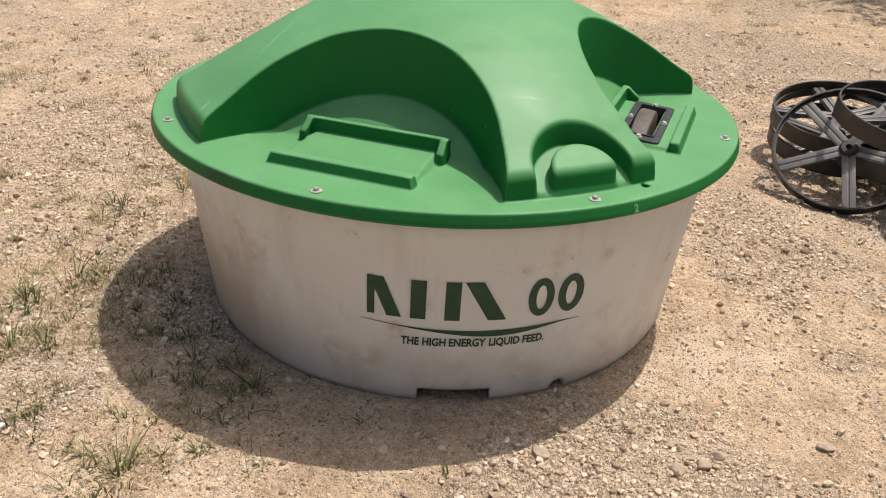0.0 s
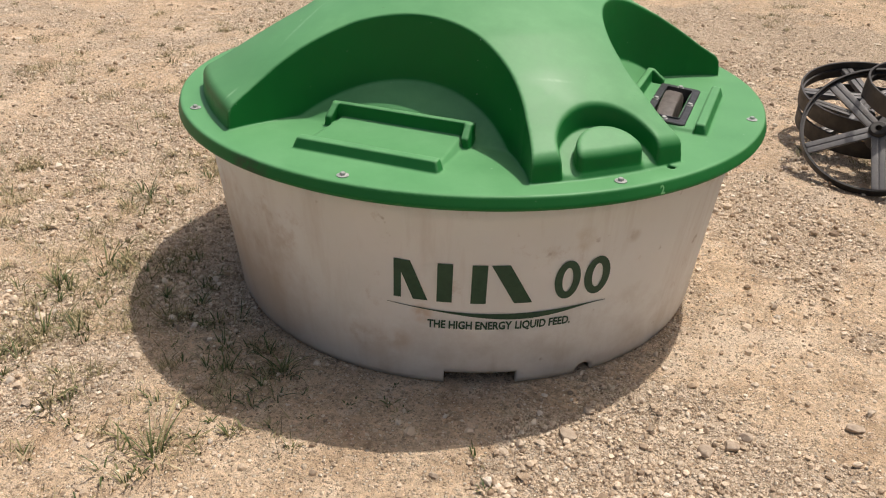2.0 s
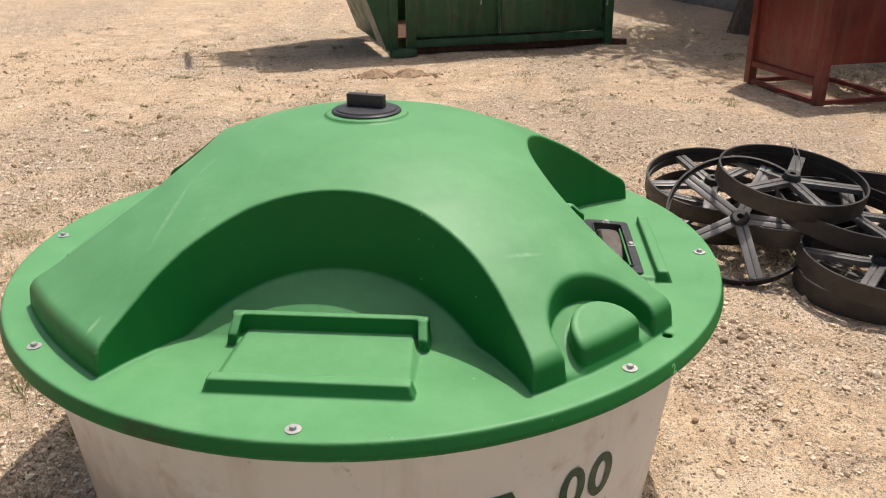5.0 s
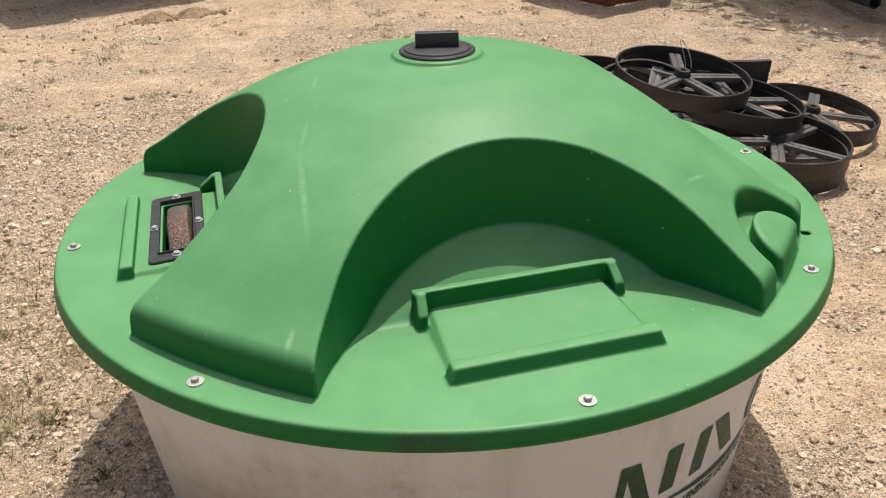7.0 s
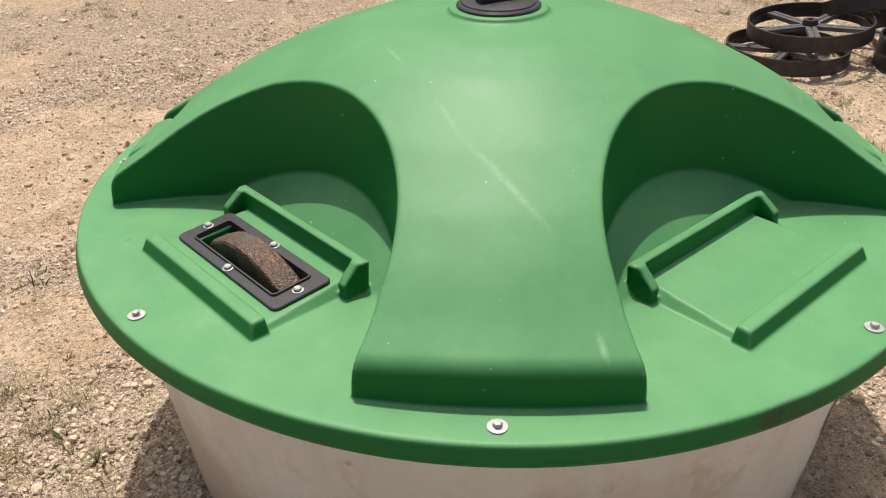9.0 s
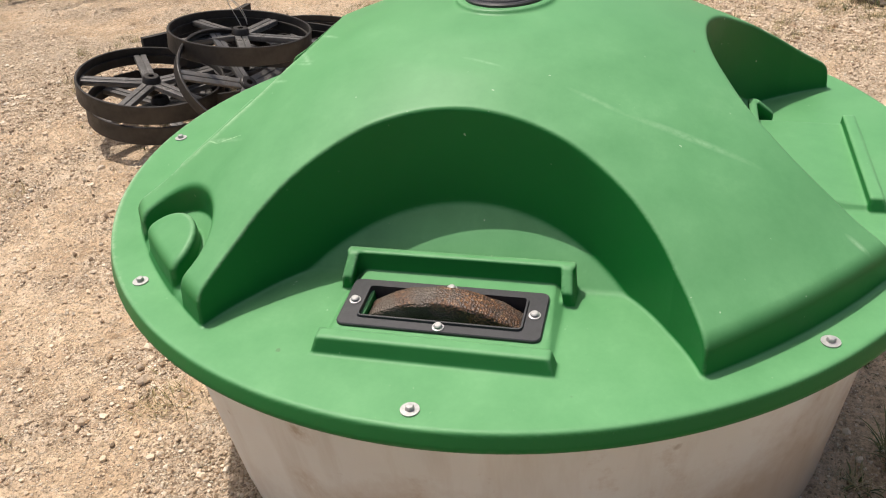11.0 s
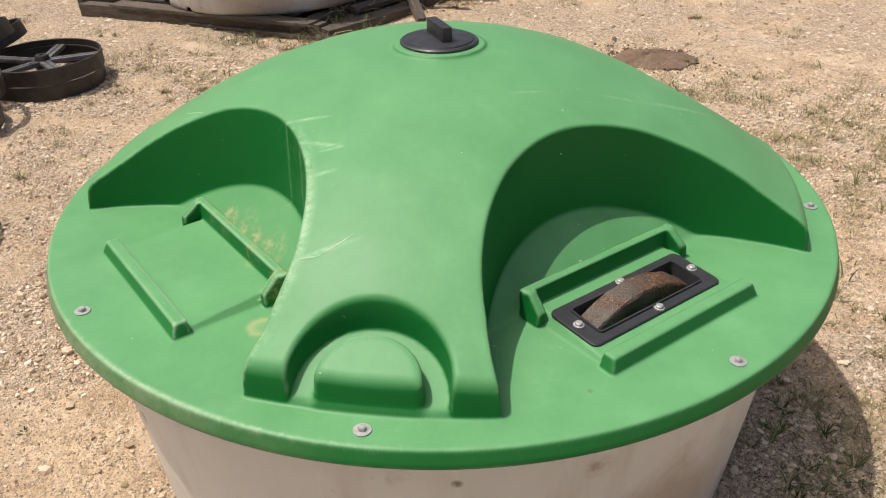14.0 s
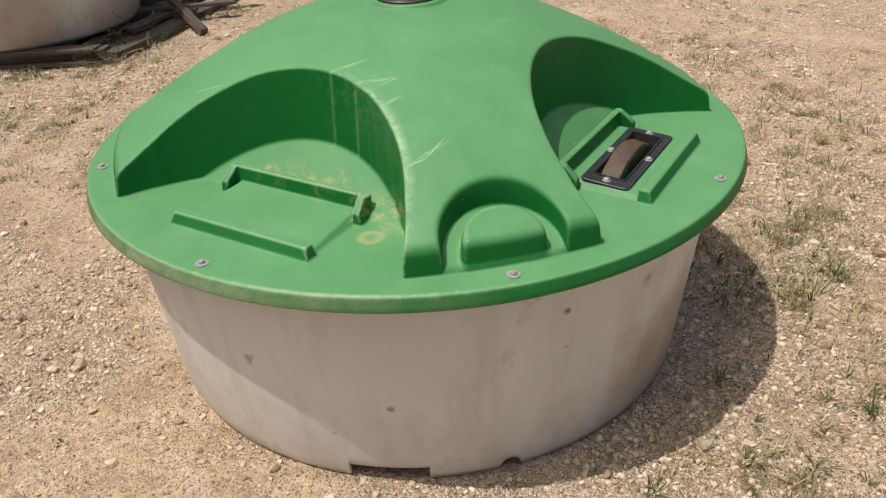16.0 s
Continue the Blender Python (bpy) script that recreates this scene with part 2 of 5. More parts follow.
def white_poly():
    """Milky polyethylene, grimy towards blotches and specks."""
    m, t, b = material("milky white polyethylene", 0.5)
    co = t.nodes.new("ShaderNodeTexCoord").outputs["Object"]
    big, mid, fine = noise_of(t, 1.7, 5, 0.62, co), noise_of(t, 6.5, 6, 0.7, co), noise_of(t, 120, 4, 0.6, co)
    c = ramp_of(t, big, [(0.3, (0.695, 0.70, 0.655)), (0.7, (0.785, 0.80, 0.77))])
    c = blend(t, ramp_of(t, mid, [(0.58, grey(0.0)), (0.8, grey(0.35))]), c, (0.46, 0.38, 0.29))
    spots = ramp_of(t, noise_of(t, 17, 3, 0.5, co), [(0.70, grey(0.0)), (0.76, grey(0.55))])
    c = blend(t, spots, c, (0.25, 0.18, 0.11))
    # faint grey runs down the wall
    runs = t.nodes.new("ShaderNodeMapping")
    runs.inputs["Scale"].default_value = (11, 11, 1.3)
    t.links.new(co, runs.inputs["Vector"])
    c = blend(t, ramp_of(t, noise_of(t, 1.0, 5, 0.65, runs.outputs[0]), [(0.50, grey(0.0)), (0.74, grey(0.42))]), c, (0.47, 0.41, 0.33))
    # splashed mud round the foot, higher on the weathered side
    sep = t.nodes.new("ShaderNodeSeparateXYZ")
    t.links.new(co, sep.inputs[0])
    high = node(t, "ShaderNodeMath")
    high.operation = "MULTIPLY_ADD"
    t.links.new(mid, high.inputs[0])
    high.inputs[1].default_value = 0.55
    t.links.new(sep.outputs["Z"], high.inputs[2])
    mud = ramp_of(t, high.outputs[0], [(0.22, grey(0.55)), (0.48, grey(0.0))])
    west = ramp_of(t, noise_of(t, 1.1, 2, 0.5, co), [(0.40, grey(0.35)), (0.62, grey(1.0))])
    c = blend(t, blend(t, 1.0, mud, west, "MULTIPLY"), c, (0.34, 0.27, 0.19))
    for place, size in (((-0.46, -0.58, 0.02), 0.50), ((-0.73, 0.06, 0.14), 0.30)):
        smear = ramp_of(t, plus(t, near(t, co, place, size), mid, 0.9), [(0.60, grey(0.0)), (1.2, grey(0.62))])
        c = blend(t, smear, c, (0.40, 0.30, 0.20))
    cloudy = ramp_of(t, noise_of(t, 26, 4, 0.65, co), [(0.36, grey(0.1)), (0.56, grey(1.0))])
    for az, z, size, much, tone in ((311.5, 0.435, 0.040, 0.38, (0.50, 0.42, 0.27)), (322.2, 0.42, 0.026, 0.42, (0.42, 0.35, 0.25)), (271.0, 0.11, 0.07, 0.45, (0.42, 0.34, 0.25)), (277.5, 0.13, 0.045, 0.5, (0.46, 0.36, 0.25)), (282.5, 0.225, 0.035, 0.6, (0.55, 0.40, 0.26)), (163.0, 0.44, 0.035, 0.75, (0.40, 0.30, 0.19)), (168.0, 0.18, 0.07, 0.5, (0.42, 0.33, 0.23)), (160.0, 0.29, 0.055, 0.4, (0.45, 0.36, 0.26)), (145.0, 0.45, 0.012, 1.0, (0.22, 0.18, 0.14)), (116.0, 0.24, 0.012, 1.0, (0.22, 0.18, 0.14))):
        r = 0.727 + 0.115 * z
        spot = ramp_of(t, near(t, co, (r * math.cos(radians(az)), r * math.sin(radians(az)), z), size), [(0.0, grey(0.0)), (0.6, grey(much))])
        c = blend(t, blend(t, 1.0, spot, cloudy, "MULTIPLY"), c, tone)
    t.links.new(c, b.inputs["Base Color"])
    b.inputs["Subsurface Weight"].default_value = 0.15
    b.inputs["Subsurface Radius"].default_value = (0.03, 0.025, 0.02)
    bump(t, b, fine, 0.12, 0.001)
    return m


def earth():
    """Packed sandy yard: pale fine sand with crumbs, and ragged stretches of small gravel."""
    m, t, b = material("packed sandy gravel", 0.95, 0, 0.15)
    co = t.nodes.new("ShaderNodeTexCoord").outputs["Object"]
    mid, fine, grain = noise_of(t, 5.0, 8, 0.70, co), noise_of(t, 48, 6, 0.70, co), noise_of(t, 240, 3, 0.7, co)
    sand = ramp_of(t, mid, [(0.32, (0.44, 0.312, 0.195)), (0.44, (0.585, 0.430, 0.282)), (0.56, (0.685, 0.520, 0.352)), (0.72, (0.79, 0.632, 0.455))])
    sand = blend(t, 1.0, sand, ramp_of(t, fine, [(0.34, grey(0.62)), (0.47, grey(0.96)), (0.64, grey(1.16))]), "MULTIPLY")
    crumbly = noise_of(t, 115, 4, 0.75, co)
    sand = blend(t, 1.0, sand, ramp_of(t, crumbly, [(0.36, grey(0.62)), (0.45, grey(1.08)), (0.60, grey(1.12)), (0.70, grey(1.34))]), "MULTIPLY")
    mask = t.nodes.new("ShaderNodeAttribute")
    mask.attribute_name = "gravelly"
    ragged = plus(t, noise_of(t, 9.0, 6, 0.75, co), mask.outputs["Fac"], 0.7)
    stony = ramp_of(t, ragged, [(0.48, grey(0.0)), (1.05, grey(1.0))])
    grit = ramp_of(t, fine, [(0.34, (0.23, 0.165, 0.108)), (0.46, (0.56, 0.430, 0.300)), (0.60, (0.86, 0.715, 0.55))])
    c = blend(t, blend(t, 1.0, stony, grey(0.72), "MULTIPLY"), sand, grit)
    lumpy = noise_of(t, 15, 7, 0.78, co)
    c = blend(t, ramp_of(t, lumpy, [(0.34, grey(0.62)), (0.43, grey(0.0))]), c, (0.36, 0.258, 0.165))
    c = blend(t, ramp_of(t, lumpy, [(0.54, grey(0.0)), (0.66, grey(0.7))]), c, (0.90, 0.745, 0.575))
    # brown drifts and pale dusty drifts
    c = blend(t, ramp_of(t, noise_of(t, 2.3, 9, 0.78, co), [(0.53, grey(0.0)), (0.66, grey(0.22))]), c, (0.42, 0.305, 0.195))
    c = blend(t, ramp_of(t, noise_of(t, 1.6, 9, 0.8, co), [(0.54, grey(0.0)), (0.62, grey(0.62))]), c, (0.88, 0.730, 0.555))
    # crumbs on the sand, little stones where it is gravelly
    high = None
    for scale, part_of, low, top in ((62.0, 0.34, 0.14, 0.38), (95.0, 0.40, 0.38, 0.95), (170.0, 0.42, 0.34, 0.90)):
        vor = node(t, "ShaderNodeTexVoronoi", Scale=scale, Randomness=1.0)
        t.links.new(co, vor.inputs["Vector"])
        shape = ramp_of(t, vor.outputs["Distance"], [(part_of * 0.55, grey(1.0)), (part_of, grey(0.0))])
        sep = t.nodes.new("ShaderNodeSeparateColor")
        t.links.new(vor.outputs["Color"], sep.inputs[0])
        pick = plus(t, sep.outputs[1], ramp_of(t, ragged, [(0.45, grey(low)), (0.95, grey(top))]), 1.0)
        pick = ramp_of(t, pick, [(0.93, grey(0.0)), (0.98, grey(1.0))])
        shape = blend(t, 1.0, shape, pick, "MULTIPLY")
        tone = ramp_of(t, sep.outputs[0], [(0.05, (0.30, 0.215, 0.14)), (0.3, (0.50, 0.380, 0.26)), (0.6, (0.78, 0.640, 0.475)), (1.0, (0.92, 0.82, 0.66))])
        c = blend(t, shape, c, tone)
        high = shape if high is None else blend(t, 1.0, high, shape, "LIGHTEN")
    c = blend(t, blend(t, 1.0, ramp_of(t, grain, [(0.38, grey(0.55)), (0.47, grey(0.0))]), ramp_of(t, ragged, [(0.45, grey(0.45)), (0.9, grey(1.0))]), "MULTIPLY"), c, (0.31, 0.225, 0.145))
    t.links.new(c, b.inputs["Base Color"])
    bump(t, b, blend(t, 0.26, blend(t, 0.22, blend(t, 0.45, fine, lumpy), grain), high), 1.0, 0.026)
    return m


def pebble_stuff(name="mixed gravel"):
    m, t, b = material(name, 0.85, 0, 0.3)
    geo = t.nodes.new("ShaderNodeNewGeometry")
    c = ramp_of(t, geo.outputs["Random Per Island"], [(0.0, (0.22, 0.157, 0.100)), (0.12, (0.40, 0.297, 0.200)), (0.36, (0.67, 0.525, 0.368)), (0.80, (0.83, 0.69, 0.520)), (1.0, (0.91, 0.81, 0.665))])
    fine = noise_of(t, 180, 4, 0.65)
    c = blend(t, 0.16, c, ramp_of(t, fine, [(0.3, (0.26, 0.195, 0.135)), (0.7, (0.74, 0.63, 0.49))]))
    t.links.new(c, b.inputs["Base Color"])
    bump(t, b, fine, 0.3, 0.002)
    return m


def clod_stuff():
    m, t, b = material("crumbled brown earth", 0.95, 0, 0.1)
    geo = t.nodes.new("ShaderNodeNewGeometry")
    c = ramp_of(t, geo.outputs["Random Per Island"], [(0.0, (0.36, 0.255, 0.165)), (0.3, (0.54, 0.40, 0.27)), (0.7, (0.70, 0.55, 0.39)), (1.0, (0.86, 0.74, 0.58))])
    fine = noise_of(t, 140, 5, 0.7)
    c = blend(t, 0.35, c, ramp_of(t, fine, [(0.3, (0.20, 0.13, 0.08)), (0.7, (0.62, 0.48, 0.33))]))
    t.links.new(c, b.inputs["Base Color"])
    bump(t, b, fine, 0.6, 0.004)
    return m


def leaf_stuff(name, stops):
    m, t, b = material(name, 0.6, 0, 0.3)
    geo = t.nodes.new("ShaderNodeNewGeometry")
    t.links.new(ramp_of(t, geo.outputs["Random Per Island"], stops), b.inputs["Base Color"])
    b.inputs["Subsurface Weight"].default_value = 0.0
    return m


def worn_paint(name, dark, light):
    """Old paint on steel: faded patches, rust blooms and dusty streaks running down."""
    m, t, b = material(name, 0.45)
    co = t.nodes.new("ShaderNodeTexCoord").outputs["Object"]
    big, mid, fine = noise_of(t, 1.6, 5, 0.65, co), noise_of(t, 6, 7, 0.75, co), noise_of(t, 60, 5, 0.7, co)
    c = ramp_of(t, big, [(0.35, dark), (0.65, light)])
    down = t.nodes.new("ShaderNodeMapping")
    down.inputs["Scale"].default_value = (1, 1, 0.12)
    t.links.new(co, down.inputs["Vector"])
    dusty = ramp_of(t, noise_of(t, 9, 5, 0.65, down.outputs["Vector"]), [(0.48, grey(0.0)), (0.75, grey(0.30))])
    c = blend(t, dusty, c, (0.25, 0.20, 0.13))
    rusty = ramp_of(t, mid, [(0.60, grey(0.0)), (0.68, grey(0.8))])
    c = blend(t, rusty, c, ramp_of(t, fine, [(0.3, (0.045, 0.020, 0.010)), (0.7, (0.16, 0.070, 0.030))]))
    t.links.new(c, b.inputs["Base Color"])
    t.links.new(ramp_of(t, mid, [(0.45, grey(0.38)), (0.70, grey(0.80))]), b.inputs["Roughness"])
    bump(t, b, mid, 0.25, 0.006)
    return m


def feed_crust():
    m, t, b = material("sticky brown feed", 0.5)
    co = t.nodes.new("ShaderNodeTexCoord").outputs["Object"]
    vor = node(t, "ShaderNodeTexVoronoi", Scale=260.0)
    t.links.new(co, vor.inputs["Vector"])
    grain = ramp_of(t, vor.outputs["Color"], [(0.2, (0.035, 0.020, 0.014)), (0.5, (0.10, 0.052, 0.030)), (0.80, (0.20, 0.095, 0.042)), (0.97, (0.42, 0.25, 0.12))])
    base = ramp_of(t, noise_of(t, 14, 4, 0.6, co), [(0.35, (0.13, 0.105, 0.082)), (0.65, (0.075, 0.058, 0.045))])
    c = blend(t, ramp_of(t, noise_of(t, 9, 3, 0.6, co), [(0.46, grey(0.0)), (0.56, grey(0.9))]), base, grain)
    t.links.new(c, b.inputs["Base Color"])
    bump(t, b, vor.outputs["Distance"], 0.6, 0.003)
    return m


FAINT = plain("paler green of stamp relief and wide rubs", (0.15, 0.41, 0.16), (0.23, 0.49, 0.22), 0.6, 0, 60, 0.1)
SCUFF = plain("rubbed pale green plastic", (0.26, 0.50, 0.25), (0.44, 0.64, 0.40), 0.6, 0, 80, 0.1)
GREEN, WHITE, EARTH, PEBBLE = green_poly(), white_poly(), earth(), pebble_stuff()
FEED, CLOD = feed_crust(), clod_stuff()
FILM = plain("dried grey-brown film", (0.060, 0.048, 0.040), (0.13, 0.105, 0.088), 0.6, 0, 30, 0.3)
BLACK = plain("weathered black plastic", (0.022, 0.023, 0.026), (0.046, 0.047, 0.051), 0.45, 0, 40, 0.2)
WHEEL_BLACK = plain("dusty black wheel", (0.013, 0.012, 0.011), (0.046, 0.040, 0.035), 0.48, 0.0, 22, 0.3)
SPOKE_GREY = plain("worn grey-black casting", (0.060, 0.058, 0.056), (0.20, 0.192, 0.182), 0.34, 0.0, 16, 0.3, 0.002, None, 0.7)
RUBBER = plain("dusty black rubber", (0.020, 0.018, 0.016), (0.055, 0.047, 0.040), 0.75, 0, 18, 0.4)
ZINC = plain("galvanised steel", (0.36, 0.36, 0.35), (0.58, 0.57, 0.55), 0.5, 0.45, 90, 0.1)
INK = plain("dark green print", (0.010, 0.052, 0.026), (0.016, 0.074, 0.038), 0.5, 0, 60, 0.05)
PAINT_GREEN = worn_paint("chipped dark green paint", (0.010, 0.062, 0.022), (0.024, 0.115, 0.044))
PAINT_RED = worn_paint("faded red paint", (0.12, 0.018, 0.014), (0.22, 0.036, 0.028))
PAINT_YELLOW = plain("dull yellow paint", (0.42, 0.36, 0.03), (0.62, 0.55, 0.07), 0.5, 0, 9, 0.1)
SUNLIT_EDGE = plain("dusty pale sunlit edge", (0.30, 0.30, 0.22), (0.52, 0.50, 0.38), 0.7, 0, 12, 0.2)
RUST = plain("rusty steel", (0.055, 0.026, 0.014), (0.16, 0.075, 0.038), 0.8, 0.2, 25, 0.4)
WOOD = plain("weathered grey wood", (0.045, 0.037, 0.029), (0.175, 0.143, 0.112), 0.85, 0, 14, 0.5, 0.004, (1, 8, 8))
CLADDING = plain("white painted sheet metal", (0.66, 0.66, 0.65), (0.80, 0.80, 0.79), 0.5, 0, 5, 0.1)
BARK = plain("grey-brown bark", (0.09, 0.065, 0.045), (0.21, 0.16, 0.115), 0.9, 0, 12, 0.8, 0.02, (6, 6, 1))
CONCRETE = plain("stained concrete", (0.16, 0.145, 0.125), (0.33, 0.30, 0.26), 0.9, 0, 11, 0.5)
STONE = plain("tan field stone", (0.36, 0.28, 0.205), (0.60, 0.495, 0.38), 0.9, 0, 45, 0.7, 0.006, None, 0.15)
TAN_SOIL = plain("light brown soil", (0.27, 0.180, 0.105), (0.52, 0.375, 0.235), 0.95, 0, 40, 0.6, 0.01)
SOIL = plain("dark damp soil", (0.11, 0.072, 0.046), (0.24, 0.165, 0.108), 0.9, 0, 40, 0.6, 0.01)
DRY = leaf_stuff("dry matted grass", [(0.0, (0.10, 0.088, 0.040)), (0.3, (0.23, 0.198, 0.090)), (0.65, (0.42, 0.345, 0.180)), (1.0, (0.62, 0.52, 0.33))])
VINE = leaf_stuff("dead brown stems", [(0.0, (0.06, 0.042, 0.026)), (0.5, (0.16, 0.115, 0.068)), (1.0, (0.40, 0.31, 0.19))])
GRASS = leaf_stuff("yard grass", [(0.0, (0.060, 0.085, 0.026)), (0.45, (0.105, 0.130, 0.042)), (0.70, (0.20, 0.19, 0.075)), (1.0, (0.48, 0.40, 0.22))])
LEAVES = leaf_stuff("tree leaves", [(0.0, (0.035, 0.075, 0.020)), (0.6, (0.06, 0.11, 0.03)), (1.0, (0.10, 0.14, 0.045))])


# ---- mesh helpers ----
def mesh_from(name, verts, faces, mat, smooth=False):
    me = bpy.data.meshes.new(name)
    me.from_pydata([tuple(v) for v in verts], [], [tuple(f) for f in faces])
    me.materials.append(mat)
    if smooth:
        me.polygons.foreach_set("use_smooth", [True] * len(me.polygons))
    me.update()
    return me


def tri_mesh(name, verts, faces, mat, smooth=False):
    """A mesh of triangles or quads out of two arrays."""
    n, k = len(faces), faces.shape[1]
    me = bpy.data.meshes.new(name)
    me.vertices.add(len(verts))
    me.vertices.foreach_set("co", np.asarray(verts, np.float32).ravel())
    me.loops.add(n * k)
    me.loops.foreach_set("vertex_index", np.asarray(faces, np.int32).ravel())
    me.polygons.add(n)
    me.polygons.foreach_set("loop_start", np.arange(0, n * k, k, dtype=np.int32))
    me.polygons.foreach_set("loop_total", np.full(n, k, np.int32))
    me.polygons.foreach_set("use_smooth", np.full(n, smooth))
    me.materials.append(mat)
    me.update(calc_edges=True)
    me.validate()
    return me


def part(name, me, parent=None, label="", place=None):
    ob = new(name, me)
    if parent is not None:
        ob.parent = parent
    if place is not None:
        ob.matrix_basis = place
    if label:
        ob["label"] = label
    return ob


def finish(bm, name, mat, smooth=True, angle=0.6):
    me = bpy.data.meshes.new(name)
    bmesh.ops.recalc_face_normals(bm, faces=bm.faces)
    for e in bm.edges:
        e.smooth = len(e.link_faces) == 2 and e.calc_face_angle(0) < angle
    for f in bm.faces:
        f.smooth = smooth
    bm.to_mesh(me)
    bm.free()
    me.materials.append(mat)
    return me


def box_bm(size, bevel=0.004, at=(0, 0, 0), bm=None, turn=None):
    """A box with rounded edges, added to bm."""
    own = bmesh.new()
    bmesh.ops.create_cube(own, size=1.0, matrix=Matrix.Diagonal((*size, 1)))
    if bevel:
        bmesh.ops.bevel(own, geom=own.edges[:], offset=bevel, segments=2, affect="EDGES", profile=0.6)
    m = Matrix.Translation(at) @ (turn or Matrix.Identity(4))
    bmesh.ops.transform(own, matrix=m, verts=own.verts)
    if bm is None:
        return own
    tmp = bpy.data.meshes.new("tmp")
    own.to_mesh(tmp)
    own.free()
    bm.from_mesh(tmp)
    bpy.data.meshes.remove(tmp)
    return bm


def revolve(profile, segs=64, closed=True, bm=None):
    """Turns (r, z) points round z."""
    bm = bm or bmesh.new()
    rings = [[bm.verts.new((r * math.cos(2 * math.pi * i / segs), r * math.sin(2 * math.pi * i / segs), z)) for i in range(segs)] for r, z in profile]
    pairs = list(zip(rings, rings[1:]))
    if closed:
        pairs.append((rings[-1], rings[0]))
    for a, b in pairs:
        for i in range(segs):
            j = (i + 1) % segs
            bm.faces.new((a[i], a[j], b[j], b[i]))
    if not closed:
        for ring in (rings[0], rings[-1]):
            bm.faces.new(ring)
    return bm


def surface_nets(field, lo, hi, step):
    """A quad mesh of the surface field = 0, drawn onto it point by point."""
    axes = [np.arange(a, b + step, step) for a, b in zip(lo, hi)]
    X, Y, Z = np.meshgrid(*axes, indexing="ij")
    F = np.concatenate([field(X[i : i + 40], Y[i : i + 40], Z[i : i + 40]) for i in range(0, len(axes[0]), 40)])
    del X, Y, Z
    S = F < 0
    n = np.array(S.shape) - 1
    corner = sum(S[i : i + n[0], j : j + n[1], k : k + n[2]].astype(np.int8) for i in (0, 1) for j in (0, 1) for k in (0, 1))
    live = (corner > 0) & (corner < 8)
    ids = -np.ones(n, np.int64)
    ids[live] = np.arange(live.sum())
    cell = np.argwhere(live)
    # start each point at the mean of its cell's edge crossings
    P, hits = np.zeros((len(cell), 3)), np.zeros(len(cell))
    for d in range(3):
        e = np.eye(3, dtype=int)[d]
        for i in (0, 1):
            for j in (0, 1):
                k = np.insert(np.array((i, j)), d, 0)
                A, B = F[tuple((cell + k).T)], F[tuple((cell + k + e).T)]
                cut = (A < 0) != (B < 0)
                f = np.where(cut, A / np.where(cut, A - B, 1.0), 0.0)
                P += cut[:, None] * (k + f[:, None] * e)
                hits += cut
    P = np.array([a[0] for a in axes]) + step * (cell + P / hits[:, None])
    h = step * 0.15
    for _ in range(3):
        f = field(*P.T)
        g = np.stack([(field(*(P + h * e).T) - field(*(P - h * e).T)) / (2 * h) for e in np.eye(3)], 1)
        move = -(f / np.maximum((g * g).sum(1), 0.05))[:, None] * g
        length = np.linalg.norm(move, axis=1, keepdims=True)
        P = P + move * np.minimum(1, step * 0.5 / np.maximum(length, 1e-9)) * 0.9
    quads = []
    for d in range(3):
        a, b = [x for x in range(3) if x != d]
        lo_s, hi_s = [slice(None)] * 3, [slice(None)] * 3
        lo_s[d], hi_s[d] = slice(0, -1), slice(1, None)
        change = S[tuple(lo_s)] != S[tuple(hi_s)]
        e = np.argwhere(change)
        e = e[(e[:, a] > 0) & (e[:, b] > 0) & (e[:, a] < n[a]) & (e[:, b] < n[b])]
        up = S[tuple(e.T)]
        around = []
        for da, db in ((-1, -1), (0, -1), (0, 0), (-1, 0)):
            c = e.copy()
            c[:, a] += da
            c[:, b] += db
            around.append(ids[tuple(c.T)])
        q = np.stack(around, 1)
        flip = up if d != 1 else ~up
        q[~flip] = q[~flip][:, ::-1]
        quads.append(q)
    return P, np.concatenate(quads)


def smax(a, b, k):
    h = np.maximum(k - np.abs(a - b), 0) / k
    return np.maximum(a, b) + h * h * k / 4


def smin(a, b, k):
    return -smax(-a, -b, k)


# ---- the ground ----
TABLE = np.random.default_rng(77).uniform(0, 1, (64, 64))


def patchy(x, y, scale, octaves=4):
    """Smooth random blotches, 0 to 1, so many to the metre."""
    total, weight = 0.0, 0.0
    for k in range(octaves):
        f, w = scale * 2.03**k, 0.62**k
        u, v = x * f + 17.3 * k, y * f - 9.1 * k
        i, j = np.floor(u).astype(int), np.floor(v).astype(int)
        a, b = u - i, v - j
        a, b = a * a * (3 - 2 * a), b * b * (3 - 2 * b)
        i0, i1, j0, j1 = i % 64, (i + 1) % 64, j % 64, (j + 1) % 64
        total = total + w * ((TABLE[i0, j0] * (1 - a) + TABLE[i1, j0] * a) * (1 - b) + (TABLE[i0, j1] * (1 - a) + TABLE[i1, j1] * a) * b)
        weight += w
    return total / weight


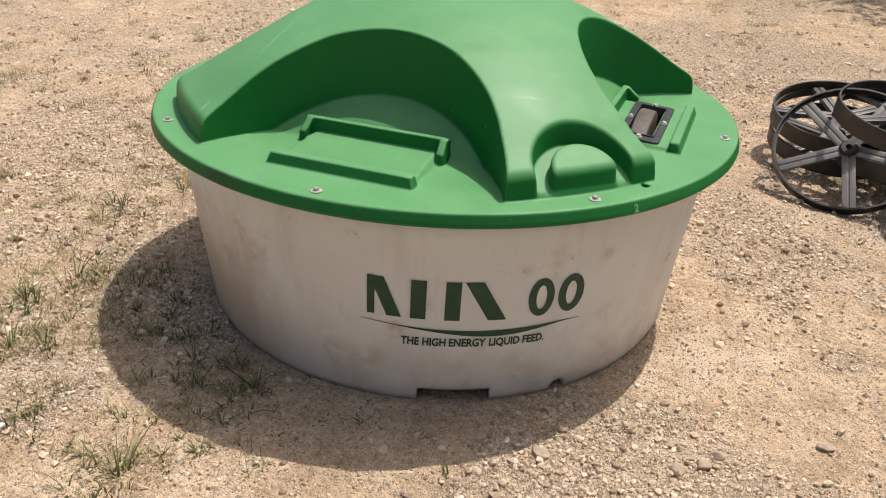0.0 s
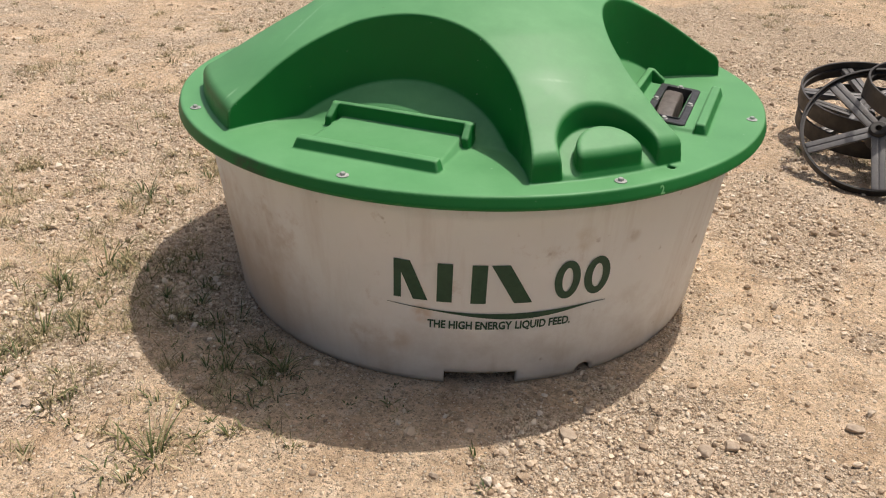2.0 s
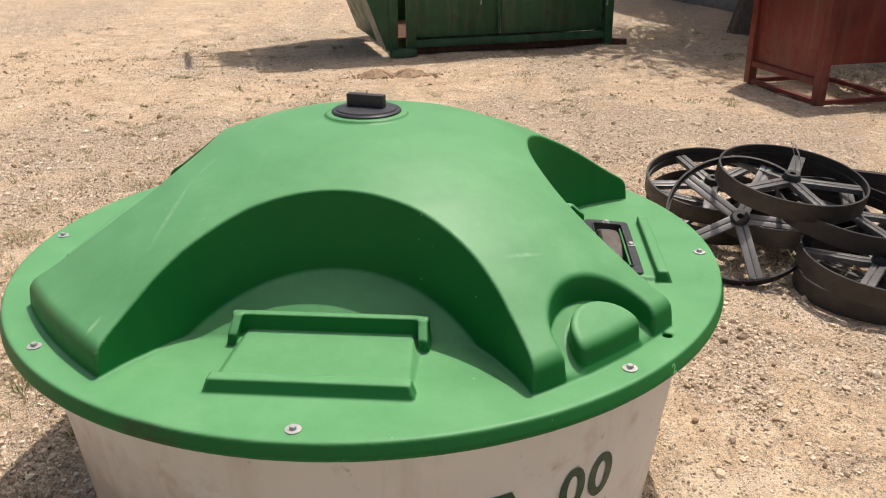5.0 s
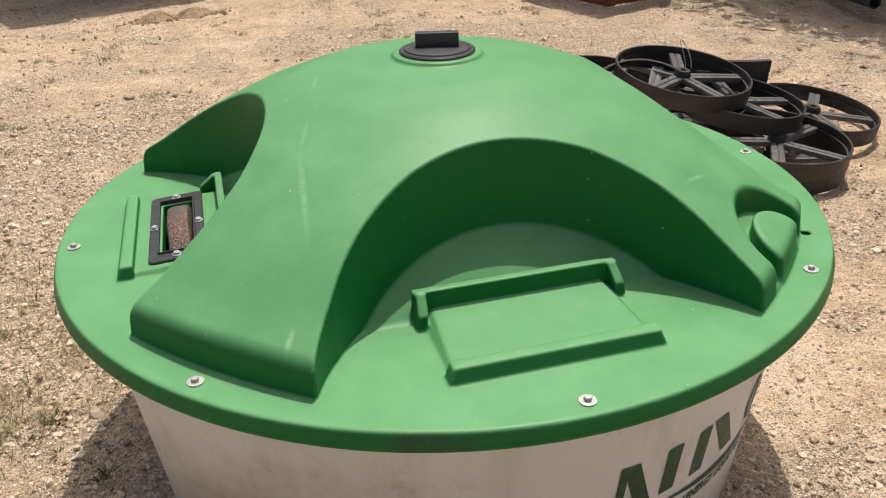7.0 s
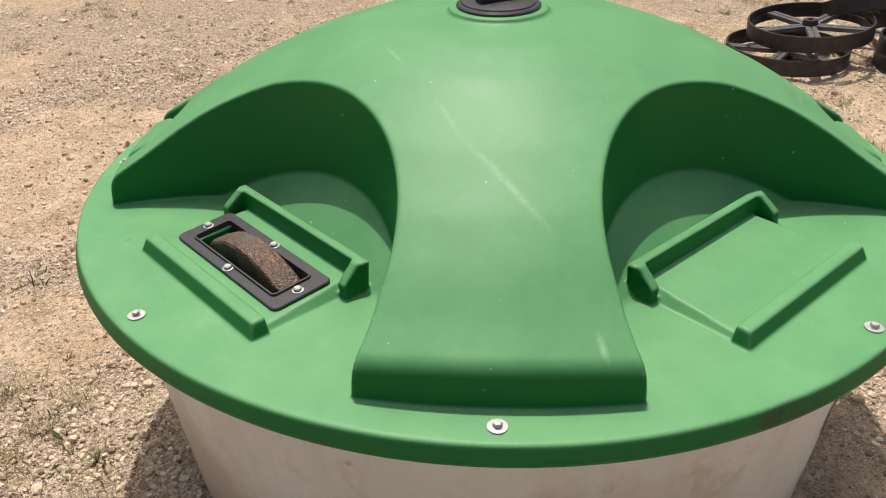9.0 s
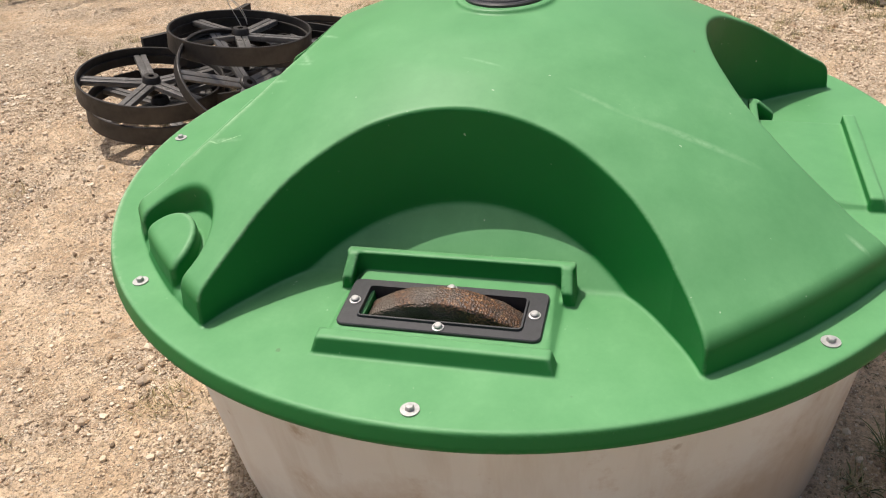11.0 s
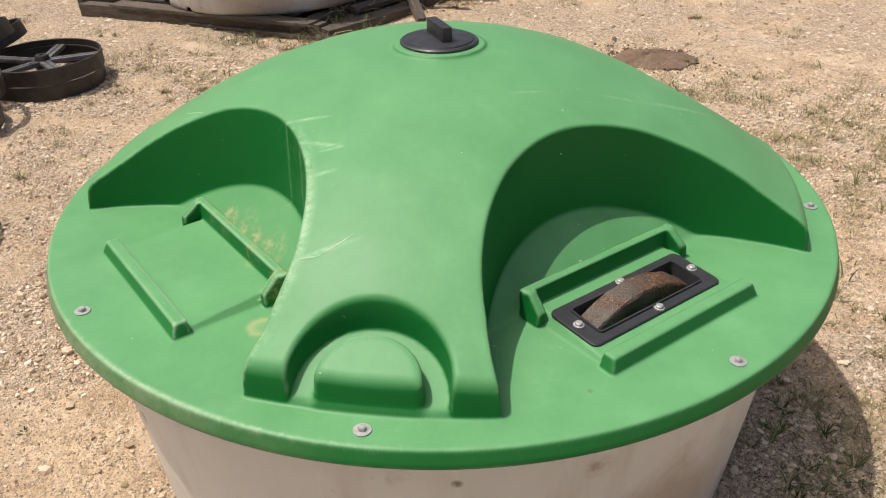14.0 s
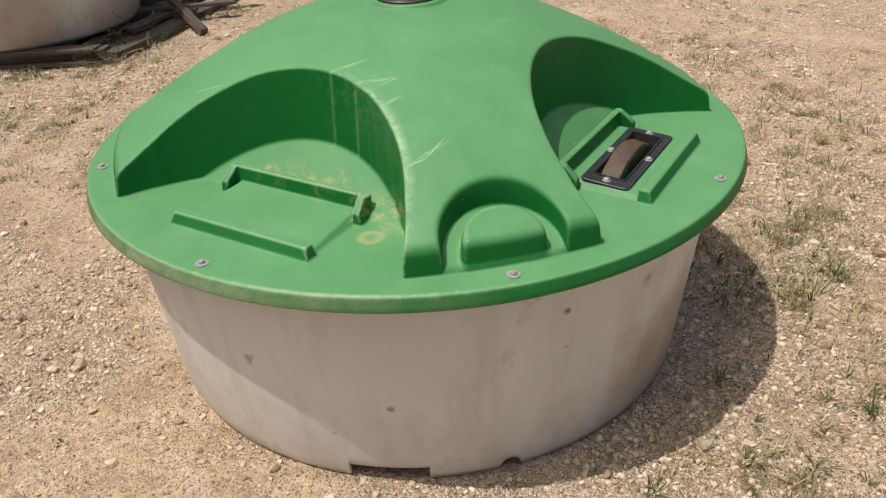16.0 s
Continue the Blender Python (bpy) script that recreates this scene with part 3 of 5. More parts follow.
def rise(x, y):
    """Height of the yard: nearly flat, a little uneven away from the tank."""
    r = np.hypot(x, y)
    away = np.clip((r - 0.9) / 1.5, 0, 1)
    swell = away * (0.012 * np.sin(1.7 * x + 0.6) * np.sin(1.3 * y + 1.1) + 0.006 * np.sin(4.1 * x + 2.2 * y))
    close = np.clip((r - 0.70) / 0.12, 0, 1)
    lumps = np.sin(23 * x + 3 * np.sin(9 * y)) * np.sin(27 * y + 3 * np.sin(11 * x)) + 0.7 * np.sin(51 * x + 17 * y) * np.sin(47 * y - 13 * x)
    rough = (patchy(x, y, 7.0, 3) - 0.5) * 0.020 + (patchy(x + 5.0, y, 19.0, 2) - 0.5) * 0.011
    return swell + close * (0.0018 * lumps + rough) - 0.003


STONY = ((1.11, 0.28, 0.14), (1.06, 0.45, 0.13), (0.95, 0.64, 0.14), (0.82, 0.84, 0.15), (0.86, -0.62, 0.16), (0.55, -0.90, 0.16), (-0.70, -0.50, 0.16), (-0.99, -0.28, 0.22), (-0.66, -1.06, 0.16), (-0.72, 0.33, 0.16), (-0.98, 0.45, 0.20), (-0.85, -0.10, 0.16), (-1.77, 0.29, 0.35), (-0.16, 0.97, 0.10), (0.42, 3.0, 0.35), (-2.28, 2.6, 0.7), (0.2, 4.1, 0.3))
BARE = ((1.05, -0.29, 0.24), (1.32, 0.20, 0.14), (0.05, -0.98, 0.22), (-0.52, -0.88, 0.13), (-1.10, -0.56, 0.14), (0.45, 0.78, 0.22), (0.50, 1.10, 0.22), (0.82, 0.24, 0.15), (2.18, -0.13, 0.35), (-0.40, 2.10, 0.35), (-0.78, 0.90, 0.18), (0.70, 1.35, 0.20), (-0.17, 0.82, 0.10), (-0.42, -1.30, 0.18), (1.84, -1.86, 0.35), (-4.2, 5.8, 1.5), (1.5, 4.9, 0.6), (-0.3, 5.2, 0.5))


def clump(x, y):
    """How gravelly the yard is at a place, 0 to 1: ragged dense patches on nearly bare sand."""
    v = 0.48 + 1.5 * (patchy(x, y, 0.9, 5) - 0.5) + 1.5 * (patchy(x + 31.0, y - 8.0, 4.5, 4) - 0.5)
    for places, more in ((STONY, 0.58), (BARE, -0.62)):
        for px, py, pr in places:
            v = v + more * np.exp(-((x - px) ** 2 + (y - py) ** 2) / (1.6 * pr * pr))
    v = np.clip((v - 0.20) / 0.62, 0, 1)
    return 0.08 + 0.82 * v * v * (3 - 2 * v)


def build_ground():
    fine = np.arange(-3.0, 3.2, 0.022)
    mid = np.arange(3.2, 9.0, 0.07)
    far = np.array([9.0, 12, 17, 25, 40, 70, 130, 260, 500, 900.0])
    ax = np.concatenate([-far[::-1], -mid[::-1], fine, mid, far])
    X, Y = np.meshgrid(ax, ax, indexing="ij")
    n = len(ax)
    V = np.stack([X, Y, rise(X, Y)], -1).reshape(-1, 3)
    i, j = np.meshgrid(np.arange(n - 1), np.arange(n - 1), indexing="ij")
    q = (i * n + j).ravel()
    me = tri_mesh("ground", V, np.stack([q, q + n, q + n + 1, q + 1], 1), EARTH, True)
    me.attributes.new("gravelly", "FLOAT", "POINT").data.foreach_set("value", clump(V[:, 0], V[:, 1]).astype(np.float32))
    ob = new("ground", me)
    tagged(ob, "packed sandy yard with loose gravel", "ground", kind="structure")


build_ground()

ICO = bmesh.new()
bmesh.ops.create_icosphere(ICO, subdivisions=1, radius=1.0)
ICO_V = np.array([v.co[:] for v in ICO.verts])
ICO_F = np.array([[v.index for v in f.verts] for f in ICO.faces])
ICO.free()
# a low crumb with a short ridge
HIP_V = np.array([(1, 0.7, 0), (-1, 0.8, 0), (-0.9, -0.8, 0), (0.9, -0.7, 0), (0.42, 0, 0.72), (-0.35, 0.08, 0.8)])
HIP_F = np.array([(0, 1, 5), (0, 5, 4), (1, 2, 5), (2, 3, 4), (2, 4, 5), (3, 0, 4)])
OCT_V = np.array([(1, 0, 0), (0, 1, 0), (-1, 0, 0), (0, -1, 0), (0, 0, 1.0)])
OCT_F = np.array([(0, 1, 4), (1, 2, 4), (2, 3, 4), (3, 0, 4)])


def scatter(rng, count, inner, outer, centre=(0, 0), least=0.0):
    """Places on the yard, thicker where it is gravelly."""
    out = []
    while sum(map(len, out)) < count:
        p = rng.uniform(-outer, outer, (count * 2, 2)) + centre
        r = np.hypot(p[:, 0], p[:, 1])
        p = p[(r > inner) & (np.hypot(p[:, 0] - centre[0], p[:, 1] - centre[1]) < outer) & (rng.uniform(0, 1, len(p)) < np.maximum(least, clump(p[:, 0], p[:, 1])))]
        out.append(p)
    return np.concatenate(out)[:count]


def stones(name, label, rng, places, size, V0, F0, mat=PEBBLE, tall=0.86):
    n, k = len(places), len(V0)
    s = size[:, None] * rng.uniform(0.65, 1.25, (n, 3)) * (1, 1, tall)
    a = rng.uniform(0, 2 * math.pi, n)
    V = V0[None] * (1 + rng.uniform(-0.36, 0.30, (n, k, 1))) * s[:, None]
    c, d = np.cos(a)[:, None], np.sin(a)[:, None]
    V = np.stack([V[..., 0] * c - V[..., 1] * d, V[..., 0] * d + V[..., 1] * c, V[..., 2]], -1)
    V[..., 0] += places[:, :1]
    V[..., 1] += places[:, 1:]
    V[..., 2] += (rise(places[:, 0], places[:, 1]) + s[:, 2] * 0.45)[:, None]
    F = (F0[None] + (np.arange(n) * k)[:, None, None]).reshape(-1, 3)
    ob = new(name, tri_mesh(name, V.reshape(-1, 3), F, mat, False))
    tagged(ob, label, "gravel", kind="stuff")


def build_gravel():
    rng = np.random.default_rng(5)
    p = scatter(rng, 52000, 0.725, 3.0, (0.25, 0.1), 0.10)
    stones("gravel", "loose tan gravel on the yard", rng, p, rng.gamma(1.9, 0.0014, len(p)) + 0.0017, ICO_V, ICO_F)
    p = scatter(rng, 9000, 0.74, 3.2, (0.25, 0.1), 0.14)
    stones("gravel", "coarse tan and grey pebbles on the yard", rng, p, rng.gamma(1.6, 0.0016, len(p)) + 0.0042, ICO_V, ICO_F)
    p = scatter(rng, 150000, 0.725, 4.2, (0.3, 0.2), 0.16)
    stones("gravel", "fine tan grit on the yard", rng, p, rng.gamma(2.0, 0.0010, len(p)) + 0.0013, OCT_V, OCT_F, PEBBLE, 0.8)
    p = scatter(rng, 95000, 2.6, 9.0, (0.8, 2.6), 0.12)
    stones("gravel", "loose tan gravel farther out on the yard", rng, p, rng.gamma(1.6, 0.0026, len(p)) + 0.0026, HIP_V, HIP_F, PEBBLE, 0.6)
    # crumbled clods, thicker on the west and south sides
    p = rng.uniform(-5.5, 5.5, (50000, 2)) + (-0.3, 1.0)
    r = np.hypot(p[:, 0], p[:, 1])
    keep = 0.10 + 0.5 * np.clip((-0.6 - p[:, 0]) / 1.0, 0, 1) + 0.4 * np.clip((-1.3 - p[:, 1]) / 0.8, 0, 1) + 0.35 * (np.sin(2.3 * p[:, 0] + 1.7 * np.sin(1.9 * p[:, 1])) * np.sin(2.1 * p[:, 1] + 0.8) > 0.25)
    keep = keep * (0.5 + 0.6 * clump(p[:, 0], p[:, 1]))
    p = p[(r > 0.78) & (rng.uniform(0, 1, len(p)) < keep)]
    stones("clods", "crumbled brown clods of earth on the yard", rng, p, rng.gamma(1.4, 0.0022, len(p)) + 0.0026, ICO_V, ICO_F, CLOD)


build_gravel()


# ---- the tank ----
LID_Z, FOOT_R = 0.596, 0.727
DOME_R = np.array([0, 0.05, 0.1, 0.2, 0.3, 0.373, 0.45, 0.572, 0.65, 0.72, 0.775, 0.83, 0.9])
DOME_Z = np.array([0.933, 0.933, 0.931, 0.923, 0.900, 0.874, 0.845, 0.784, 0.738, 0.692, 0.660, 0.628, 0.586])


def smooth_profile(r0, z0):
    """The profile on a fine grid, eased so that no corner shows."""
    r = np.linspace(0, 0.9, 451)
    z = np.interp(r, r0, z0)
    for _ in range(60):
        z[1:-1] = 0.25 * z[:-2] + 0.5 * z[1:-1] + 0.25 * z[2:]
        z[0] = z[1]
    return r, z


FINE_R, FINE_Z = smooth_profile(DOME_R, DOME_Z)


def box_field(u, v, z, u0, u1, v1, z0, z1, v0=None, round_=0.006):
    """A rounded box: u0..u1, v0..v1 (or both sides of 0), z0..z1."""
    dv = np.abs(v) - v1 if v0 is None else np.abs(v - (v0 + v1) / 2) - (v1 - v0) / 2
    d = np.stack([np.maximum(u0 - u, u - u1), dv, np.maximum(z0 - z, z - z1)]) + round_
    return np.sqrt((np.maximum(d, 0) ** 2).sum(0)) + np.minimum(d.max(0), 0) - round_


def lid_field(x, y, z):
    r, a = np.hypot(x, y), np.arctan2(y, x)
    # the moulding sags a little on one side
    sag = 0.011 * np.exp(-((x + 0.42) ** 2 + (y + 0.22) ** 2) / 0.051)
    dome = (z + sag - np.interp(r, FINE_R, FINE_Z)) * 0.87
    # the legs end in a front that is flatter than the rim
    e = np.mod(a, math.pi / 2) - math.pi / 4
    front = r * (0.6 + 0.4 * np.cos(e)) + 0.10 * (z - LID_Z)
    body = smax(dome, front - 0.783, 0.018)
    # four round feeding bays, at the quarter points
    q = np.mod(a + math.pi / 4, math.pi / 2) - math.pi / 4
    u, v = np.maximum(np.abs(x), np.abs(y)), r * np.sin(q)
    centre = np.select([u == x, u == -x, u == y], [0.778, 0.775, 0.780], 0.777)
    bay = np.hypot((u - centre) * 1.03, v) - (0.397 + 0.03 * (z - 0.66) + 0.125 * np.maximum(u - 0.59, 0))
    body = smax(body, -bay, 0.0055)
    # moulded ring round the filler neck
    body = smin(body, np.maximum(r - 0.096, z - 0.938) , 0.012)
    # niches in two of the legs, with a rounded boss in each
    w = np.mod(a - 3 * math.pi / 4 + math.pi / 2, math.pi) - math.pi / 2
    m, p = r * np.cos(w), r * np.sin(w)
    reach = np.hypot((m - 0.768) * 1.27, p)
    niche = np.maximum(reach - (0.123 + 0.08 * (z - LID_Z)), -(z - (0.605 + 0.62 * np.maximum(0.775 - m, 0))))
    niche = np.where(m > 0, niche, 1.0)
    body = smax(body, -niche, 0.010)
    boss = smax(smax(np.hypot((m - 0.768) * 1.20, p) - (0.087 - 0.03 * (z - LID_Z)), front - 0.781, 0.012), z - (0.654 + 0.50 * (0.775 - m)), 0.016)
    boss = np.where(m > 0, boss, 1.0)
    body = smin(body, boss, 0.010)
    # sloping back of each bay, pad and two rails
    ramp = np.maximum(np.maximum(z - (LID_Z - 0.008 + 0.80 * np.maximum(np.where(u == -x, 0.515, 0.530) - u, 0)), bay - 0.015) * 0.84, r - 0.78)
    pad = box_field(u, np.abs(v) + 1.1 * (z - 0.603), z - 0.06 * (0.6 - u), 0.50, 0.700, 0.177, 0.5, 0.6098, round_=0.002)
    flare = np.maximum(0.627 - z, 0)
    rail = box_field(u - 0.36 * flare * (u > 0.698), np.abs(v) - 0.35 * flare, z, 0.687, 0.710, 0.181, 0.5, 0.6235, round_=0.003)
    back = box_field(u + 0.10 * (z - 0.6), v, z, 0.498, 0.515, 0.197, 0.5, 0.650, round_=0.003)
    hook = box_field(u, np.abs(v) + 0.15 * (z - 0.62), z + 0.85 * np.maximum(u - 0.515, 0), 0.500, 0.548, 0.197, 0.5, 0.650, v0=0.178, round_=0.003)
    # plate and rim
    slab = smax(r - 0.862 + 0.30 * (z - 0.562), z - LID_Z, 0.005)
    out = smin(slab, ramp, 0.006)
    out = smin(out, body, 0.005)
    for piece in (pad, rail, smin(back, hook, 0.006)):
        out = smin(out, piece, 0.0025)
    out = smax(out, 0.561 - z, 0.010)
    # openings over the two wheels, on the x axis
    half = np.mod(a + math.pi / 2, math.pi) - math.pi / 2
    uu, vv = r * np.cos(half), r * np.sin(half)
    out = np.maximum(out, -np.maximum(np.abs(uu - 0.597) - 0.036, np.abs(vv) - 0.132))
    # hole in the rim
    out = np.maximum(out, -(np.hypot(x - 0.670, y + 0.440) - 0.010))
    return out


def on_tub(az, z, out=0.0):
    """A place on the tub's wall, az in degrees."""
    r = FOOT_R + 0.115 * z + out
    return Vector((r * math.cos(radians(az)), r * math.sin(radians(az)), z))


def tub_mesh(name, mat):
    """A tapered round tub with two fork slots and two small drain arches at the foot."""
    cuts = []
    for base in (0, 180):
        cuts += [286.7 + base, 301.7 + base]
    arches = [317.0, 137.0]
    angles = set(np.arange(0, 360, 1.25).round(3))
    for c in cuts:
        angles |= {round(c % 360 - 0.02, 3), round(c % 360 + 0.02, 3)}
    for c in arches:
        angles |= {round(c + d, 3) for d in np.arange(-2.6, 2.61, 0.2)}
    angles = sorted(angles)

    def foot(a):
        for base in (0, 180):
            d = (a - 286.7 - base) % 360
            if 0 < d < 15.0:
                return 0.036
        for c in arches:
            d = radians((a - c + 180) % 360 - 180) * FOOT_R
            if abs(d) < 0.026:
                return max(0.0, math.sqrt(0.026**2 - d * d) * 1.1)
        return 0.0

    rows = [0.0, 0.02, 0.05, 0.10, 0.2, 0.3, 0.4, 0.5, 0.582]
    verts, faces, n = [], [], len(angles)
    for inner in (0, 1):
        for z in rows:
            for a in angles:
                low = foot(a)
                zz = low + (z - 0.0) / 0.1 * (0.1 - low) if z < 0.1 else z
                verts.append(on_tub(a, zz, -0.014 * inner - (0.006 if z == 0 else 0)))
    k = len(rows)
    for j in range(k - 1):
        for i in range(n):
            a, b = j * n + i, j * n + (i + 1) % n
            faces.append((a, b, b + n, a + n))
            a, b = a + k * n, b + k * n
            faces.append((a, a + n, b + n, b))
    for i in range(n):
        j = (i + 1) % n
        faces.append((i, i + k * n, j + k * n, j))
        faces.append((i + (k - 1) * n, j + (k - 1) * n, j + (2 * k - 1) * n, i + (2 * k - 1) * n))
    me = mesh_from(name, verts, faces, mat, True)
    return me


def wheel_unit(parent, place, crust):
    """Black cover plate with four screws over a feed-crusted wheel."""
    bm = bmesh.new()
    outer, inner = (0.0575, 0.166), (0.036, 0.132)
    def ring(hu, hv, r, z, steps=5):
        pts = []
        for sx, sy, a0 in ((1, 1, 0), (-1, 1, 90), (-1, -1, 180), (1, -1, 270)):
            for s in range(steps):
                a = radians(a0 + 90 * s / (steps - 1))
                pts.append(bm.verts.new((sx * (hu - r) + r * math.cos(a), sy * (hv - r) + r * math.sin(a), z)))
        return pts
    loops = [ring(*outer, 0.012, 0.0), ring(*outer, 0.012, 0.0045), ring(outer[0] - 0.0015, outer[1] - 0.0015, 0.011, 0.006),
             ring(inner[0] + 0.004, inner[1] + 0.004, 0.009, 0.006), ring(inner[0] + 0.003, inner[1] + 0.003, 0.009, 0.010), ring(*inner, 0.006, 0.010), ring(*inner, 0.006, -0.03)]
    for a, b in zip(loops, loops[1:]):
        for i in range(len(a)):
            j = (i + 1) % len(a)
            bm.faces.new((a[i], a[j], b[j], b[i]))
    plate = part("cover_plate", finish(bm, "cover_plate", BLACK), parent, "black plastic cover plate round the slot", place)
    screw = bmesh.new()
    revolve([(0.0, 0.0), (0.0098, 0.0), (0.0098, 0.0015), (0.007, 0.002), (0.0068, 0.0055), (0.005, 0.007), (0.0, 0.007)], 14, False, screw)
    sm = finish(screw, "screw", ZINC)
    for u, v in ((0.0, 0.149), (0.0, -0.149), (0.0468, 0.004), (-0.0468, 0.004)):
        part("screw", sm, plate, "galvanised hex screw", pose(u, v, 0.006))
    bm = bmesh.new()
    prof = [(0.10, -0.024), (0.203, -0.024), (0.2075, -0.021), (0.2095, -0.012), (0.2098, 0.0), (0.2095, 0.012), (0.2075, 0.021), (0.203, 0.024), (0.10, 0.024)]
    revolve(prof, 120, True, bm)
    for v in bm.verts:
        k = 1 + 0.010 * noise.noise(v.co * 45) + 0.006 * noise.noise(v.co * 120)
        v.co.x *= k
        v.co.y *= k
    part("lick_wheel", finish(bm, "lick_wheel", crust), parent, "wheel crusted with brown feed" if crust is FEED else "wheel with a dull grey-brown film", place @ pose(-0.006, 0, -0.1805, 0, 90, 0))


def text_mesh(body, height, mat):
    """Built-in lettering laid flat, as a mesh: x along the line from its middle, y up."""
    cu = bpy.data.curves.new("lettering", "FONT")
    cu.body, cu.align_x, cu.size, cu.resolution_u = body, "CENTER", height, 3
    cu.offset = height * 0.034
    ob = bpy.data.objects.new("lettering", cu)
    scene.collection.objects.link(ob)
    bpy.context.view_layer.update()
    me = bpy.data.meshes.new_from_object(ob.evaluated_get(bpy.context.evaluated_depsgraph_get()))
    bpy.data.objects.remove(ob)
    me.materials.clear()
    me.materials.append(mat)
    return me


def wrap_on_tub(me, az, z, out=0.0015, sx=1.0, sy=1.0, slope=0.0):
    """Bends a flat mesh round the tub, its middle at az and z."""
    for v in me.vertices:
        x, y = v.co.x * sx, v.co.y * sy + v.co.x * slope
        zz = z + y
        r = FOOT_R + 0.115 * zz
        v.co = on_tub(az + math.degrees(x / r), zz, out)
    return me


def strip_mesh(name, points, mat):
    """A flat shape as a grid of quads: rows of (x, y low, y high)."""
    verts, faces = [], []
    for x, a, b in points:
        verts += [(x, a, 0), (x, b, 0)]
    for i in range(len(points) - 1):
        faces.append((2 * i, 2 * i + 2, 2 * i + 3, 2 * i + 1))
    return mesh_from(name, verts, faces, mat)


def bar_mesh(x0, x1, y0, y1, lean=0.0, mat=INK):
    """An upright print bar."""
    verts, faces, n = [], [], 4
    for j in range(7):
        f = j / 6
        y = y0 + (y1 - y0) * f
        for i in range(n + 1):
            verts.append((x0 + (x1 - x0) * i / n + lean * (f - 0.5), y, 0))
    for j in range(6):
        for i in range(n):
            a = j * (n + 1) + i
            faces.append((a, a + 1, a + n + 2, a + n + 1))
    return mesh_from("print_bar", verts, faces, mat)


def oval_mesh(cx, cy, rx, ry, hole, mat=INK):
    verts, faces, n = [], [], 28
    for k in (1.0, hole):
        for i in range(n):
            a = 2 * math.pi * i / n
            verts.append((cx + rx * (k if k == 1 else hole * 0.8) * math.cos(a), cy + ry * (k if k == 1 else hole + 0.12) * math.sin(a), 0))
    for i in range(n):
        j = (i + 1) % n
        faces.append((i, j, n + j, n + i))
    return mesh_from("print_oval", verts, faces, mat)


def scuff_mesh(ax, ay, bx, by, width, seed):
    """A thin pale scratch over the dome from one place to another."""
    verts, faces, n = [], [], 14
    d = Vector((bx - ax, by - ay, 0)).normalized()
    s = Vector((-d.y, d.x, 0))
    for i in range(n + 1):
        f = i / n
        p = Vector((ax + (bx - ax) * f, ay + (by - ay) * f, 0)) + s * 0.03 * math.hypot(bx - ax, by - ay) * noise.noise(Vector((f * 2, seed * 5.3, 0)))
        w = width * math.sin(math.pi * (0.06 + 0.88 * f)) * (0.6 + 0.5 * noise.noise(Vector((f * 9, seed, 2))))
        for side in (-1, 1):
            q = p + s * w * side
            r = q.to_2d().length
            verts.append((q.x, q.y, LID_Z + 0.0004 if r > 0.80 else float(np.interp(r, FINE_R, FINE_Z)) + 0.0007))
    for i in range(n):
        faces.append((2 * i, 2 * i + 1, 2 * i + 3, 2 * i + 2))
    return mesh_from("scuff", verts, faces, FAINT if width > 0.003 else SCUFF, True)


SCUFFS = (
    (-0.323, 0.533, -0.347, 0.499, 0.0018),
    (-0.347, 0.499, -0.356, 0.441, 0.0018),
    (0.239, 0.447, 0.327, 0.459, 0.0025),
)


